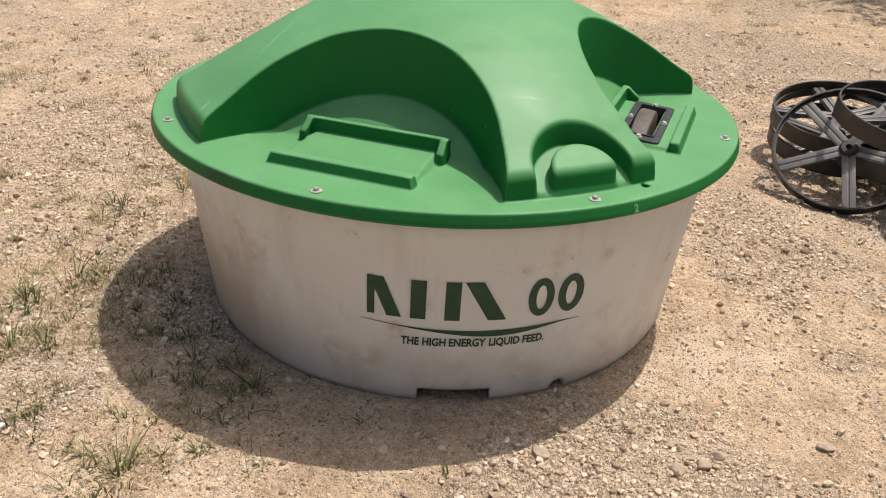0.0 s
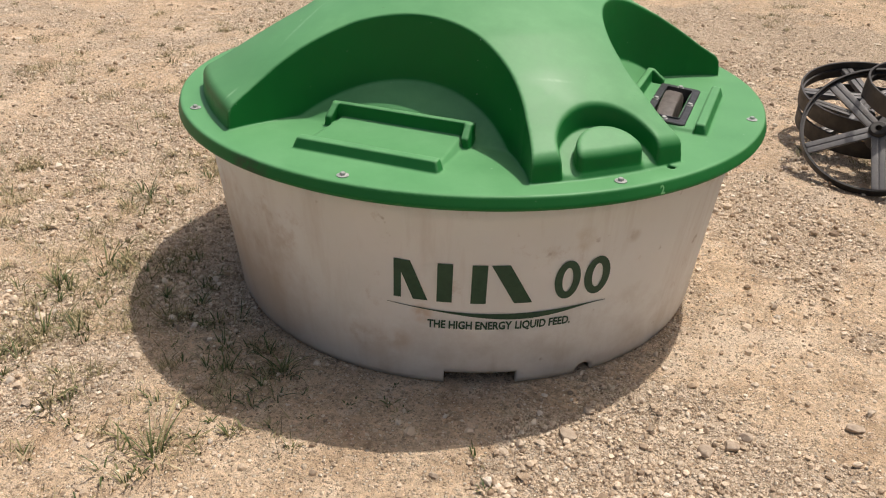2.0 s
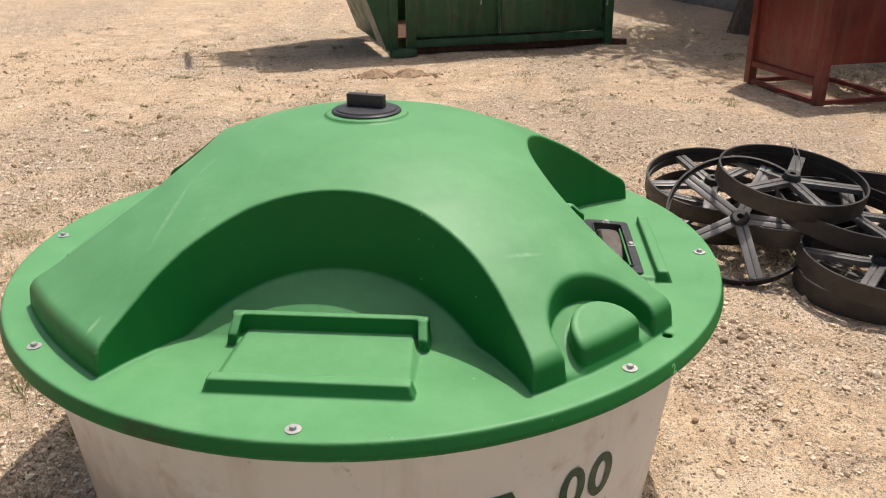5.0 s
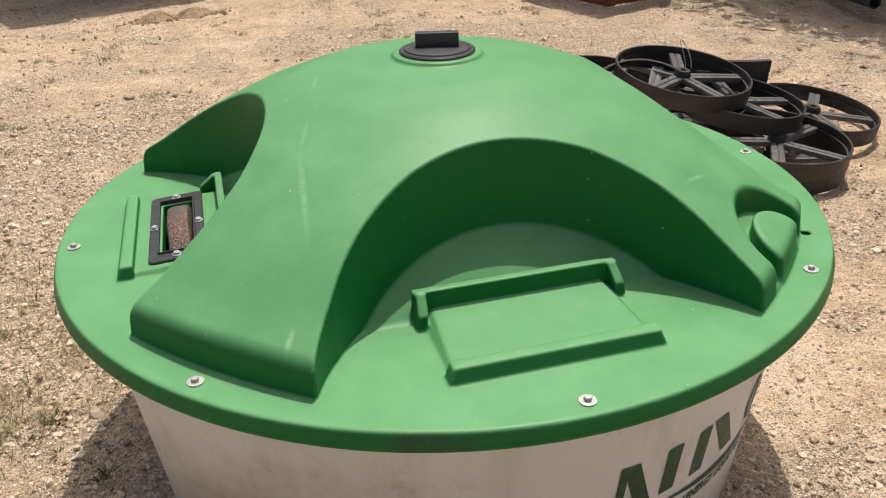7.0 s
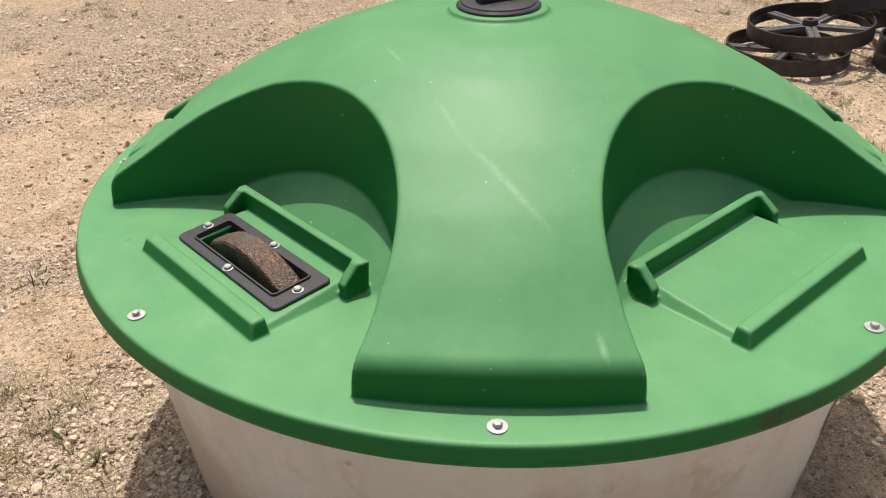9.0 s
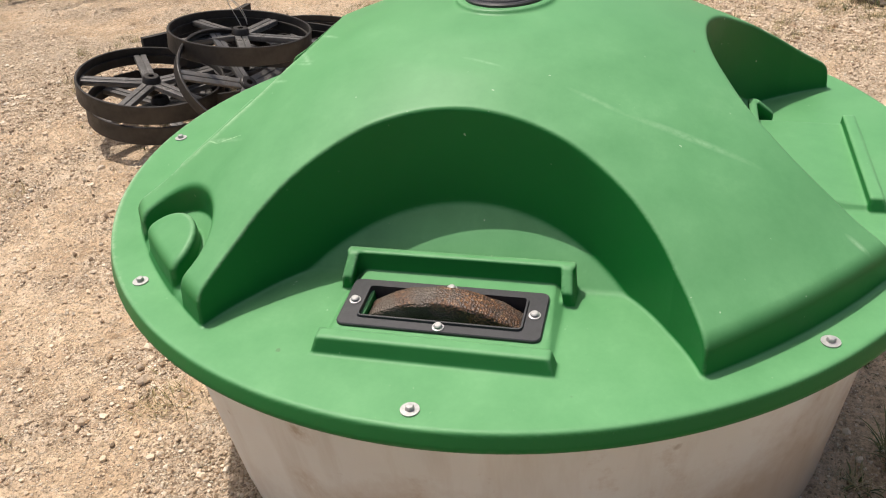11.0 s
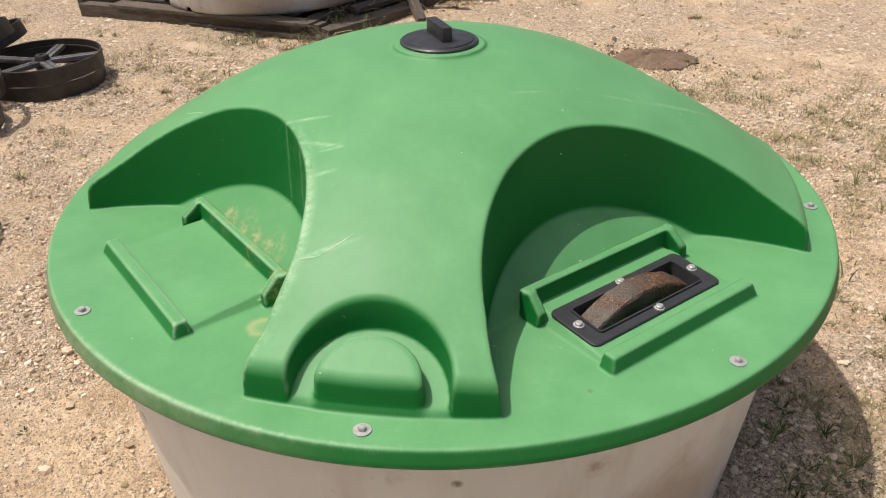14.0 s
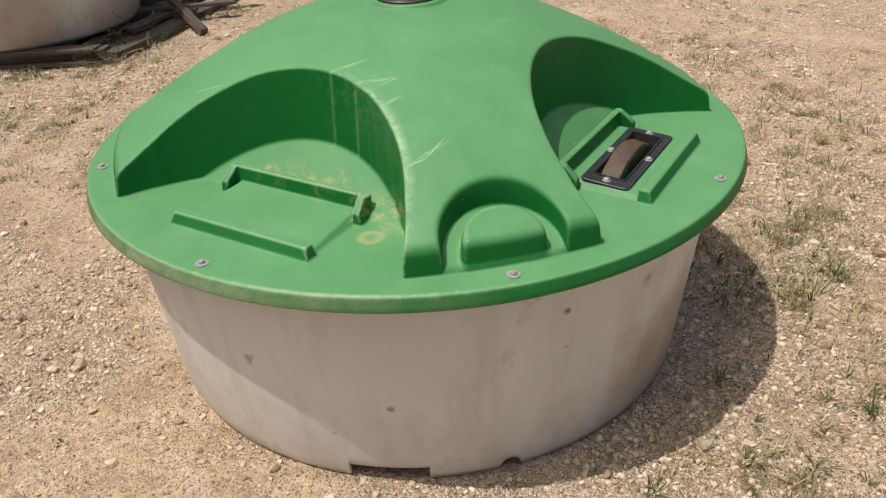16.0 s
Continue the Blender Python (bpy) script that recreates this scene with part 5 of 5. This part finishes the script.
for ax, ay, az, bx, by, bz in ((3.74, 2.63, 0.045, 6.05, 1.92, 0.045), (3.86, 2.74, 0.045, 6.10, 2.02, 0.045), (3.84, 2.68, 0.120, 6.12, 1.99, 0.118), (4.02, 3.17, 0.125, 4.62, 5.62, 0.05), (4.13, 3.08, 0.190, 4.75, 5.58, 0.05)):
    bm = bmesh.new()
    run = Vector((bx - ax, by - ay, bz - az))
    half = run.length / 2
    revolve([(0.034, -half), (0.043, -half), (0.043, half), (0.034, half)], 20, True, bm)
    pipe = new("pipe", finish(bm, "pipe", BLACK))
    pipe.matrix_basis = Matrix.Translation(((ax + bx) / 2, (ay + by) / 2, (az + bz) / 2)) @ run.to_track_quat("Z", "Y").to_matrix().to_4x4()
    tagged(pipe, "black plastic pipe lying in a bundle", "pipe", "pipes on the gravel")


def big_wheel():
    """Upright tractor wheel: tyre with lugs, yellow dished rim; its axle is the local z axis."""
    thing = new("tractor_wheel")
    bm = bmesh.new()
    prof = []
    for i in range(26):
        a = 2 * math.pi * i / 26
        prof.append((0.535 + 0.155 * math.copysign(abs(math.cos(a)) ** 0.55, math.cos(a)), 0.20 * math.copysign(abs(math.sin(a)) ** 0.6, math.sin(a))))
    revolve(prof, 72, True, bm)
    tyre = part("tyre", finish(bm, "tyre", RUBBER), thing, "dusty black tractor tyre")
    lug = finish(box_bm((0.05, 0.05, 0.26), 0.01), "lug", RUBBER)
    for k in range(34):
        part("lug", lug, tyre, "", pose(0, 0, 0, 0, 0, k * 360 / 34) @ pose(0.685, 0, 0.085 if k % 2 else -0.085, 40 if k % 2 else -40, 0, 0))
    bm = bmesh.new()
    revolve([(0.39, -0.15), (0.395, 0.17), (0.375, 0.175), (0.36, 0.12), (0.30, 0.08), (0.12, 0.10), (0.0, 0.10), (0.0, 0.06), (0.28, 0.04), (0.35, 0.06), (0.37, -0.15)], 56, False, bm)
    part("rim", finish(bm, "rim", PAINT_YELLOW), thing, "yellow painted steel rim")
    thing.matrix_basis = pose(-3.85, 12.6, 0.69 * 1.12) @ pose(0, 0, 0, 90, 0, 0) @ pose(0, 0, 0, 0, 12, 0) @ Matrix.Scale(1.12, 4)
    tagged(thing, "upright black tractor wheel with a yellow rim", "wheel")


big_wheel()
beam = new("steel_beam", finish(box_bm((2.6, 0.12, 0.20), 0.008), "steel_beam", RUST))
beam.matrix_basis = pose(1.62, -4.55, 0.10, 0, 0, 39)
tagged(beam, "dark rusty steel beam lying on the gravel", "beam")


# ---- unseen trees, added to cast the shade on the yard beside the building ----
def tree(at, height, crown, seed):
    rng = np.random.default_rng(seed)
    thing = new("tree")
    bm = bmesh.new()
    rings = []
    for i in range(9):
        f = i / 8
        r = 0.16 * (1 - 0.6 * f) + (0.08 if i == 0 else 0)
        c = Vector((0.15 * math.sin(2.2 * f + seed), 0.12 * math.sin(1.7 * f), f * height * 0.7))
        rings.append([bm.verts.new(c + Vector((r * math.cos(a), r * math.sin(a), 0))) for a in np.linspace(0, 2 * math.pi, 11)[:-1]])
    for a, b in zip(rings, rings[1:]):
        for i in range(10):
            j = (i + 1) % 10
            bm.faces.new((a[i], a[j], b[j], b[i]))
    tips = []
    for k in range(9):
        base = Vector((0.1, 0.05, height * (0.38 + 0.035 * k)))
        a = 2.4 * k + seed
        tip = base + Vector((math.cos(a) * crown * 0.7, math.sin(a) * crown * 0.7, crown * rng.uniform(0.25, 0.7)))
        tips.append(tip)
        side = (tip - base).orthogonal().normalized()
        up = (tip - base).cross(side).normalized()
        lo = [bm.verts.new(base + 0.06 * (side * math.cos(b) + up * math.sin(b))) for b in np.linspace(0, 2 * math.pi, 7)[:-1]]
        hi = [bm.verts.new(tip + 0.015 * (side * math.cos(b) + up * math.sin(b))) for b in np.linspace(0, 2 * math.pi, 7)[:-1]]
        for i in range(6):
            j = (i + 1) % 6
            bm.faces.new((lo[i], lo[j], hi[j], hi[i]))
    part("trunk", finish(bm, "trunk", BARK), thing, "grey-brown trunk with limbs")
    n = 7600
    heads = [np.array(t[:]) for t in tips] + [np.array((rng.uniform(-0.5, 0.5) * crown, rng.uniform(-0.5, 0.5) * crown, height * rng.uniform(0.6, 0.95))) for _ in range(10)]
    c = np.array(heads)[rng.integers(0, len(heads), n)] + rng.normal(0, crown * 0.26, (n, 3)) * (1, 1, 0.75)
    s = rng.uniform(0.05, 0.11, n)[:, None]
    u = rng.normal(0, 1, (n, 3))
    u /= np.linalg.norm(u, axis=1, keepdims=True)
    w = np.cross(u, rng.normal(0, 1, (n, 3)))
    w /= np.linalg.norm(w, axis=1, keepdims=True)
    V = np.stack([c - u * s, c + w * s * 0.45, c + u * s, c - w * s * 0.45], 1).reshape(-1, 3)
    F = np.arange(4 * n).reshape(-1, 4)
    part("crown", tri_mesh("crown", V, F, LEAVES), thing, "loose crown of dark green leaves")
    thing.matrix_basis = pose(*at)
    tagged(thing, "unseen leafy tree added to shade the yard by the building", "tree", "trees by the building")


for at, height, crown, seed in (((3.15, 8.1, 0), 4.6, 1.5, 5), ((5.15, 7.3, 0), 5.2, 1.9, 3), ((5.75, 5.5, 0), 5.0, 1.8, 7), ((5.55, 4.35, 0), 4.6, 1.4, 9), ((7.0, 3.7, 0), 4.8, 1.7, 11)):
    tree(at, height, crown, seed)


# ---- soil heaps, stones, weeds ----
def heap(at, rx, ry, high, turn, seed, mat, label):
    rng = np.random.default_rng(seed)
    bm = bmesh.new()
    rows, segs = 18, 64
    grid = []
    for i in range(rows):
        f = i / (rows - 1)
        ring = []
        for k in range(segs):
            a = 2 * math.pi * k / segs
            edge = 0.94 + 0.24 * noise.noise(Vector((math.cos(a) * 1.7, math.sin(a) * 1.7, seed))) + 0.20 * noise.noise(Vector((math.cos(a) * 6, math.sin(a) * 6, seed)))
            x, y = rx * f * edge * math.cos(a), ry * f * edge * math.sin(a)
            z = high * (1 - f * f) ** 1.3 + (0.016 * noise.noise(Vector((x * 24, y * 24, seed))) + 0.010 * noise.noise(Vector((x * 60, y * 60, seed)))) * (1 - f * f) - 0.004 * f
            ring.append(bm.verts.new((x, y, z)))
        grid.append(ring)
    for a, b in zip(grid, grid[1:]):
        for i in range(segs):
            j = (i + 1) % segs
            bm.faces.new((a[i], a[j], b[j], b[i]))
    ob = new("soil_heap", finish(bm, "soil_heap", mat))
    ob.matrix_basis = pose(at[0], at[1], float(rise(np.array(at[0]), np.array(at[1]))) + 0.002, 0, 0, turn)
    tagged(ob, label, "soil", kind="stuff")
    # crumbs of the same soil on it and strewn about its edge
    n = int(1900 * rx)
    a, f = rng.uniform(0, 2 * math.pi, n), rng.gamma(5.0, 0.165, n)
    u, v, c, d = rx * f * np.cos(a), ry * f * np.sin(a), math.cos(radians(turn)), math.sin(radians(turn))
    stones("soil_crumbs", "dark crumbs of damp soil strewn on the yard", rng, np.stack([at[0] + u * c - v * d, at[1] + u * d + v * c], 1), rng.gamma(1.6, 0.0024, n) + 0.0025, ICO_V, ICO_F, mat)


heap((1.52, -2.53), 0.27, 0.17, 0.035, 53, 2, SOIL, "low heap of dark damp soil")
heap((1.20, -2.06), 0.15, 0.07, 0.02, 50, 4, SOIL, "small patch of dark damp soil")
heap((-0.84, 5.28), 0.19, 0.10, 0.065, 10, 5, TAN_SOIL, "small heap of light brown soil")
heap((-0.55, 5.36), 0.20, 0.10, 0.060, 12, 6, TAN_SOIL, "small heap of light brown soil")


def stone(at, size, seed):
    rng = random.Random(seed)
    bm = bmesh.new()
    bmesh.ops.create_icosphere(bm, subdivisions=3, radius=1.0)
    s = (size * rng.uniform(0.85, 1.2), size * rng.uniform(0.7, 1.0), size * rng.uniform(0.5, 0.7))
    # broken faces: the ball is cut flat on many sides
    for _ in range(11):
        n, d = Vector((rng.gauss(0, 1), rng.gauss(0, 1), rng.gauss(0, 1))).normalized(), rng.uniform(0.55, 0.86)
        for v in bm.verts:
            over = v.co.dot(n) - d
            if over > 0:
                v.co -= n * over * 0.94
    for v in bm.verts:
        k = 1 + 0.05 * noise.noise(v.co * 2.5 + Vector((seed * 3.1, 0, 0)))
        v.co = Vector((v.co.x * s[0], v.co.y * s[1], v.co.z * s[2])) * k
    ob = new("stone", finish(bm, "stone", STONE, True, 0.35))
    ob.matrix_basis = pose(at[0], at[1], float(rise(np.array(at[0]), np.array(at[1]))) + s[2] * 0.45, 0, 0, rng.uniform(0, 360))
    tagged(ob, "small tan stone lying loose on the yard", "stone", "loose stones on the yard")


STONES = ((0.59, -0.66, 0.017), (0.56, -0.765, 0.022), (0.93, -0.65, 0.024), (0.96, -0.60, 0.020), (0.88, -0.69, 0.022), (1.21, -0.45, 0.022), (0.99, 0.07, 0.015), (0.735, 0.71, 0.024), (0.70, 0.78, 0.015), (-0.91, 0.22, 0.022), (-0.95, 3.14, 0.035), (-0.24, 0.96, 0.019), (-0.19, 1.00, 0.016), (-0.17, 1.03, 0.013), (0.32, -1.02, 0.012), (-0.70, -1.20, 0.014), (-0.69, 0.44, 0.013), (0.84, 0.74, 0.018), (0.88, 0.62, 0.016), (1.02, 0.50, 0.018))
for k, (x, y, s) in enumerate(STONES):
    stone((x, y), s, k + 1)


# places of single tufts: x, y, height
TUFTS_SHADE = ((-0.45, -0.65, 0.05), (-0.50, -0.69, 0.05), (-0.28, -0.76, 0.05), (-0.19, -0.83, 0.10), (-0.41, -0.79, 0.05), (-0.33, -0.88, 0.07), (-0.39, -0.89, 0.05), (-0.15, -0.93, 0.06), (-0.20, -0.97, 0.05), (0.11, -0.83, 0.03), (-0.83, -0.58, 0.06), (-0.72, -0.64, 0.05), (-0.66, -0.50, 0.06), (-0.87, -0.05, 0.035), (-0.65, -0.55, 0.05), (-0.76, -0.50, 0.04), (-0.60, -0.64, 0.05), (-0.76, -0.42, 0.05), (-0.87, -0.03, 0.04), (-0.62, -0.75, 0.04))
TUFTS_SUN = ((-1.02, -0.56, 0.13), (-0.93, -0.53, 0.06), (-1.06, -0.73, 0.08), (-1.01, -0.74, 0.06), (-1.10, -0.71, 0.06), (-0.82, -0.90, 0.08), (-0.89, -0.95, 0.09), (-0.66, -1.17, 0.07), (-0.18, -1.09, 0.05), (-0.28, -1.24, 0.15), (-0.31, -1.22, 0.06), (-1.03, 0.21, 0.06), (-0.85, 0.41, 0.05), (-1.24, -0.08, 0.12), (-0.88, 0.53, 0.06), (-0.91, 0.72, 0.05), (-0.69, 1.28, 0.05), (-1.15, 0.16, 0.06), (-1.11, 0.43, 0.06), (-1.43, 1.58, 0.06), (-1.63, 1.56, 0.05), (-2.31, 1.41, 0.07), (-2.37, 2.21, 0.06), (-0.86, -1.07, 0.07), (-0.94, -1.53, 0.08), (1.10, -2.27, 0.06), (0.53, -2.50, 0.06))


def weeds():
    """Tufts of broad green and straw-coloured blades, some alone, some in patches."""
    rng = np.random.default_rng(21)
    spots = [(x, y, h, int(rng.integers(11, 21))) for x, y, h in TUFTS_SHADE + TUFTS_SUN]
    for x, y, h in TUFTS_SHADE + TUFTS_SUN:
        for _ in range(4):
            spots.append((x + rng.normal(0, 0.07), y + rng.normal(0, 0.07), h * rng.uniform(0.3, 0.7), int(rng.integers(6, 15))))
    for cx, cy, spread, count, tall in ((3.05, -1.25, 0.14, 22, 0.11), (2.98, -1.55, 0.12, 22, 0.14), (3.2, -2.2, 0.15, 12, 0.12), (3.3, -0.95, 0.10, 12, 0.08), (5.9, -0.1, 0.5, 40, 0.12), (6.5, 0.6, 0.6, 40, 0.12), (1.56, 1.12, 0.04, 5, 0.15), (1.02, 1.50, 0.06, 5, 0.06), (4.6, 4.6, 0.6, 60, 0.07), (3.8, 5.4, 0.7, 50, 0.06), (-1.4, -0.6, 0.5, 24, 0.06), (-1.5, 0.9, 0.5, 20, 0.05), (0.1, -2.6, 0.7, 24, 0.06), (-0.7, -2.2, 0.6, 24, 0.06), (2.6, -0.55, 0.4, 14, 0.05)):
        for _ in range(count):
            spots.append((cx + rng.normal(0, spread * 0.6), cy + rng.normal(0, spread * 0.6), tall * rng.uniform(0.5, 1.2), int(rng.integers(5, 14))))
    for _ in range(110):
        r, a = rng.uniform(1.0, 4.5), rng.uniform(0, 2 * math.pi)
        spots.append((r * math.cos(a), r * math.sin(a), rng.uniform(0.015, 0.045), int(rng.integers(4, 12))))
    V, F = [], []
    for x, y, tall, blades in spots:
        if math.hypot(x, y) < 0.75:
            continue
        z = float(rise(np.array(x), np.array(y)))
        wide = 0.006 + 0.24 * tall
        for _ in range(blades):
            a = rng.uniform(0, 2 * math.pi)
            d, s = np.array((math.cos(a), math.sin(a), 0)), np.array((-math.sin(a), math.cos(a), 0))
            h, w, lean = tall * rng.uniform(0.25, 0.95), rng.uniform(0.0012, 0.0030) + 0.012 * max(0.0, 0.06 - tall), rng.uniform(0.25, 1.3)
            b = np.array((x, y, z - 0.003)) + d * abs(rng.normal(0, wide))
            rows, k = [], len(V)
            for i in range(4):
                f = i / 4
                rows.append((b + d * h * lean * f**1.7 + np.array((0, 0, h * (f - 0.30 * lean * f * f))), w * (1 - 0.5 * f)))
            for p, q in rows:
                V += [p - s * q, p + s * q]
            V.append(b + d * h * lean + np.array((0, 0, h * (1 - 0.36 * lean))))
            for i in range(3):
                F += [(k + 2 * i, k + 2 * i + 1, k + 2 * i + 3), (k + 2 * i, k + 2 * i + 3, k + 2 * i + 2)]
            F.append((k + 6, k + 7, k + 8))
    ob = new("weeds", tri_mesh("weeds", np.array(V), np.array(F), GRASS))
    tagged(ob, "sparse green and dry grass tufts on the yard", "grass", kind="stuff")


weeds()


def dry_grass():
    """Low matted tufts of dry grass, in patches on the west and south sides of the yard."""
    rng = np.random.default_rng(33)
    V, F = [], []
    patches = [(*(rng.uniform(-6.0, 6.0, 2) + (-0.8, 2.0)), 0.10, int(rng.integers(1, 5))) for _ in range(380)]
    for cx, cy, spread, count in patches + [(-1.7, -0.4, 0.7, 70), (-1.9, 0.9, 0.8, 50), (-1.2, -1.3, 0.5, 40), (-0.5, -2.2, 0.8, 90), (0.5, -2.4, 0.6, 60), (-1.8, -2.2, 0.7, 50), (-0.35, -0.95, 0.25, 6), (-0.95, -0.6, 0.2, 12), (3.0, -1.35, 0.30, 40), (2.5, -1.6, 0.6, 16), (1.4, -2.3, 0.4, 14), (-2.2, 3.0, 1.0, 30), (4.3, 4.8, 0.8, 60), (0.9, -1.5, 0.4, 10), (2.4, 1.0, 0.3, 8), (-1.2, 0.3, 0.3, 30), (-1.05, 0.8, 0.25, 16), (5.9, -0.1, 0.6, 60), (6.4, 0.6, 0.7, 50), (2.8, -0.6, 0.5, 60), (0.2, -2.3, 0.4, 50), (-0.85, -0.9, 0.5, 50)]:
        for _ in range(count):
            x, y = cx + rng.normal(0, spread * 0.6), cy + rng.normal(0, spread * 0.6)
            if math.hypot(x, y) < 0.80:
                continue
            wide = rng.uniform(0.010, 0.045)
            for _ in range(int(rng.integers(24, 80))):
                bx, by = x + rng.normal(0, wide), y + rng.normal(0, wide)
                a, h = rng.uniform(0, 2 * math.pi), rng.uniform(0.006, 0.036)
                d, s = np.array((math.cos(a), math.sin(a), 0)), np.array((-math.sin(a), math.cos(a), 0))
                w, lean = rng.uniform(0.0008, 0.0022), rng.uniform(0.4, 2.0)
                base = np.array((bx, by, float(rise(np.array(bx), np.array(by)))))
                k = len(V)
                V += [base - s * w, base + s * w, base + d * h * lean + (0, 0, h)]
                F += [(k, k + 1, k + 2)]
    ob = new("dry_grass", tri_mesh("dry_grass", np.array(V), np.array(F), DRY))
    tagged(ob, "low matted tufts of dry straw-coloured grass", "grass", kind="stuff")


def dead_vines():
    """Tangles of dead brown stems caught on the boards of the pallet."""
    rng = np.random.default_rng(40)
    V, F = [], []
    for cx, cy, cz, wide, count in ((3.02, -1.34, 0.03, 0.13, 46), (3.16, -1.62, 0.08, 0.12, 26), (3.38, -1.16, 0.05, 0.12, 18), (3.10, -2.10, 0.06, 0.14, 24), (3.66, -0.98, 0.06, 0.10, 14), (2.98, -2.42, 0.05, 0.10, 14)):
        for _ in range(count):
            p = np.array((cx + rng.normal(0, wide * 0.6), cy + rng.normal(0, wide * 0.6), cz * rng.uniform(0.2, 1.2)))
            way, k, w = rng.normal(0, 1, 3) * (1, 1, 0.7) + (0, 0, 0.35), len(V), rng.uniform(0.0012, 0.0030)
            for i in range(9):
                side = np.cross(way, (0.3, 0.2, 1.0))
                side = side / (np.linalg.norm(side) + 1e-6) * w
                V += [p - side, p + side, p + (0, 0, 1.4 * w)]
                way = way / np.linalg.norm(way) + rng.normal(0, 0.33, 3) - (0, 0, 0.10)
                p = p + way * rng.uniform(0.012, 0.026)
                p[2] = max(p[2], 0.004)
            for i in range(8):
                for a, b in ((0, 1), (1, 2), (2, 0)):
                    F.append((k + 3 * i + a, k + 3 * i + b, k + 3 * i + 3 + b))
                    F.append((k + 3 * i + a, k + 3 * i + 3 + b, k + 3 * i + 3 + a))
    ob = new("dead_vines", tri_mesh("dead_vines", np.array(V), np.array(F), VINE))
    tagged(ob, "tangled dead brown stems among the pallet boards", "dead vines", kind="stuff")


dry_grass()
dead_vines()
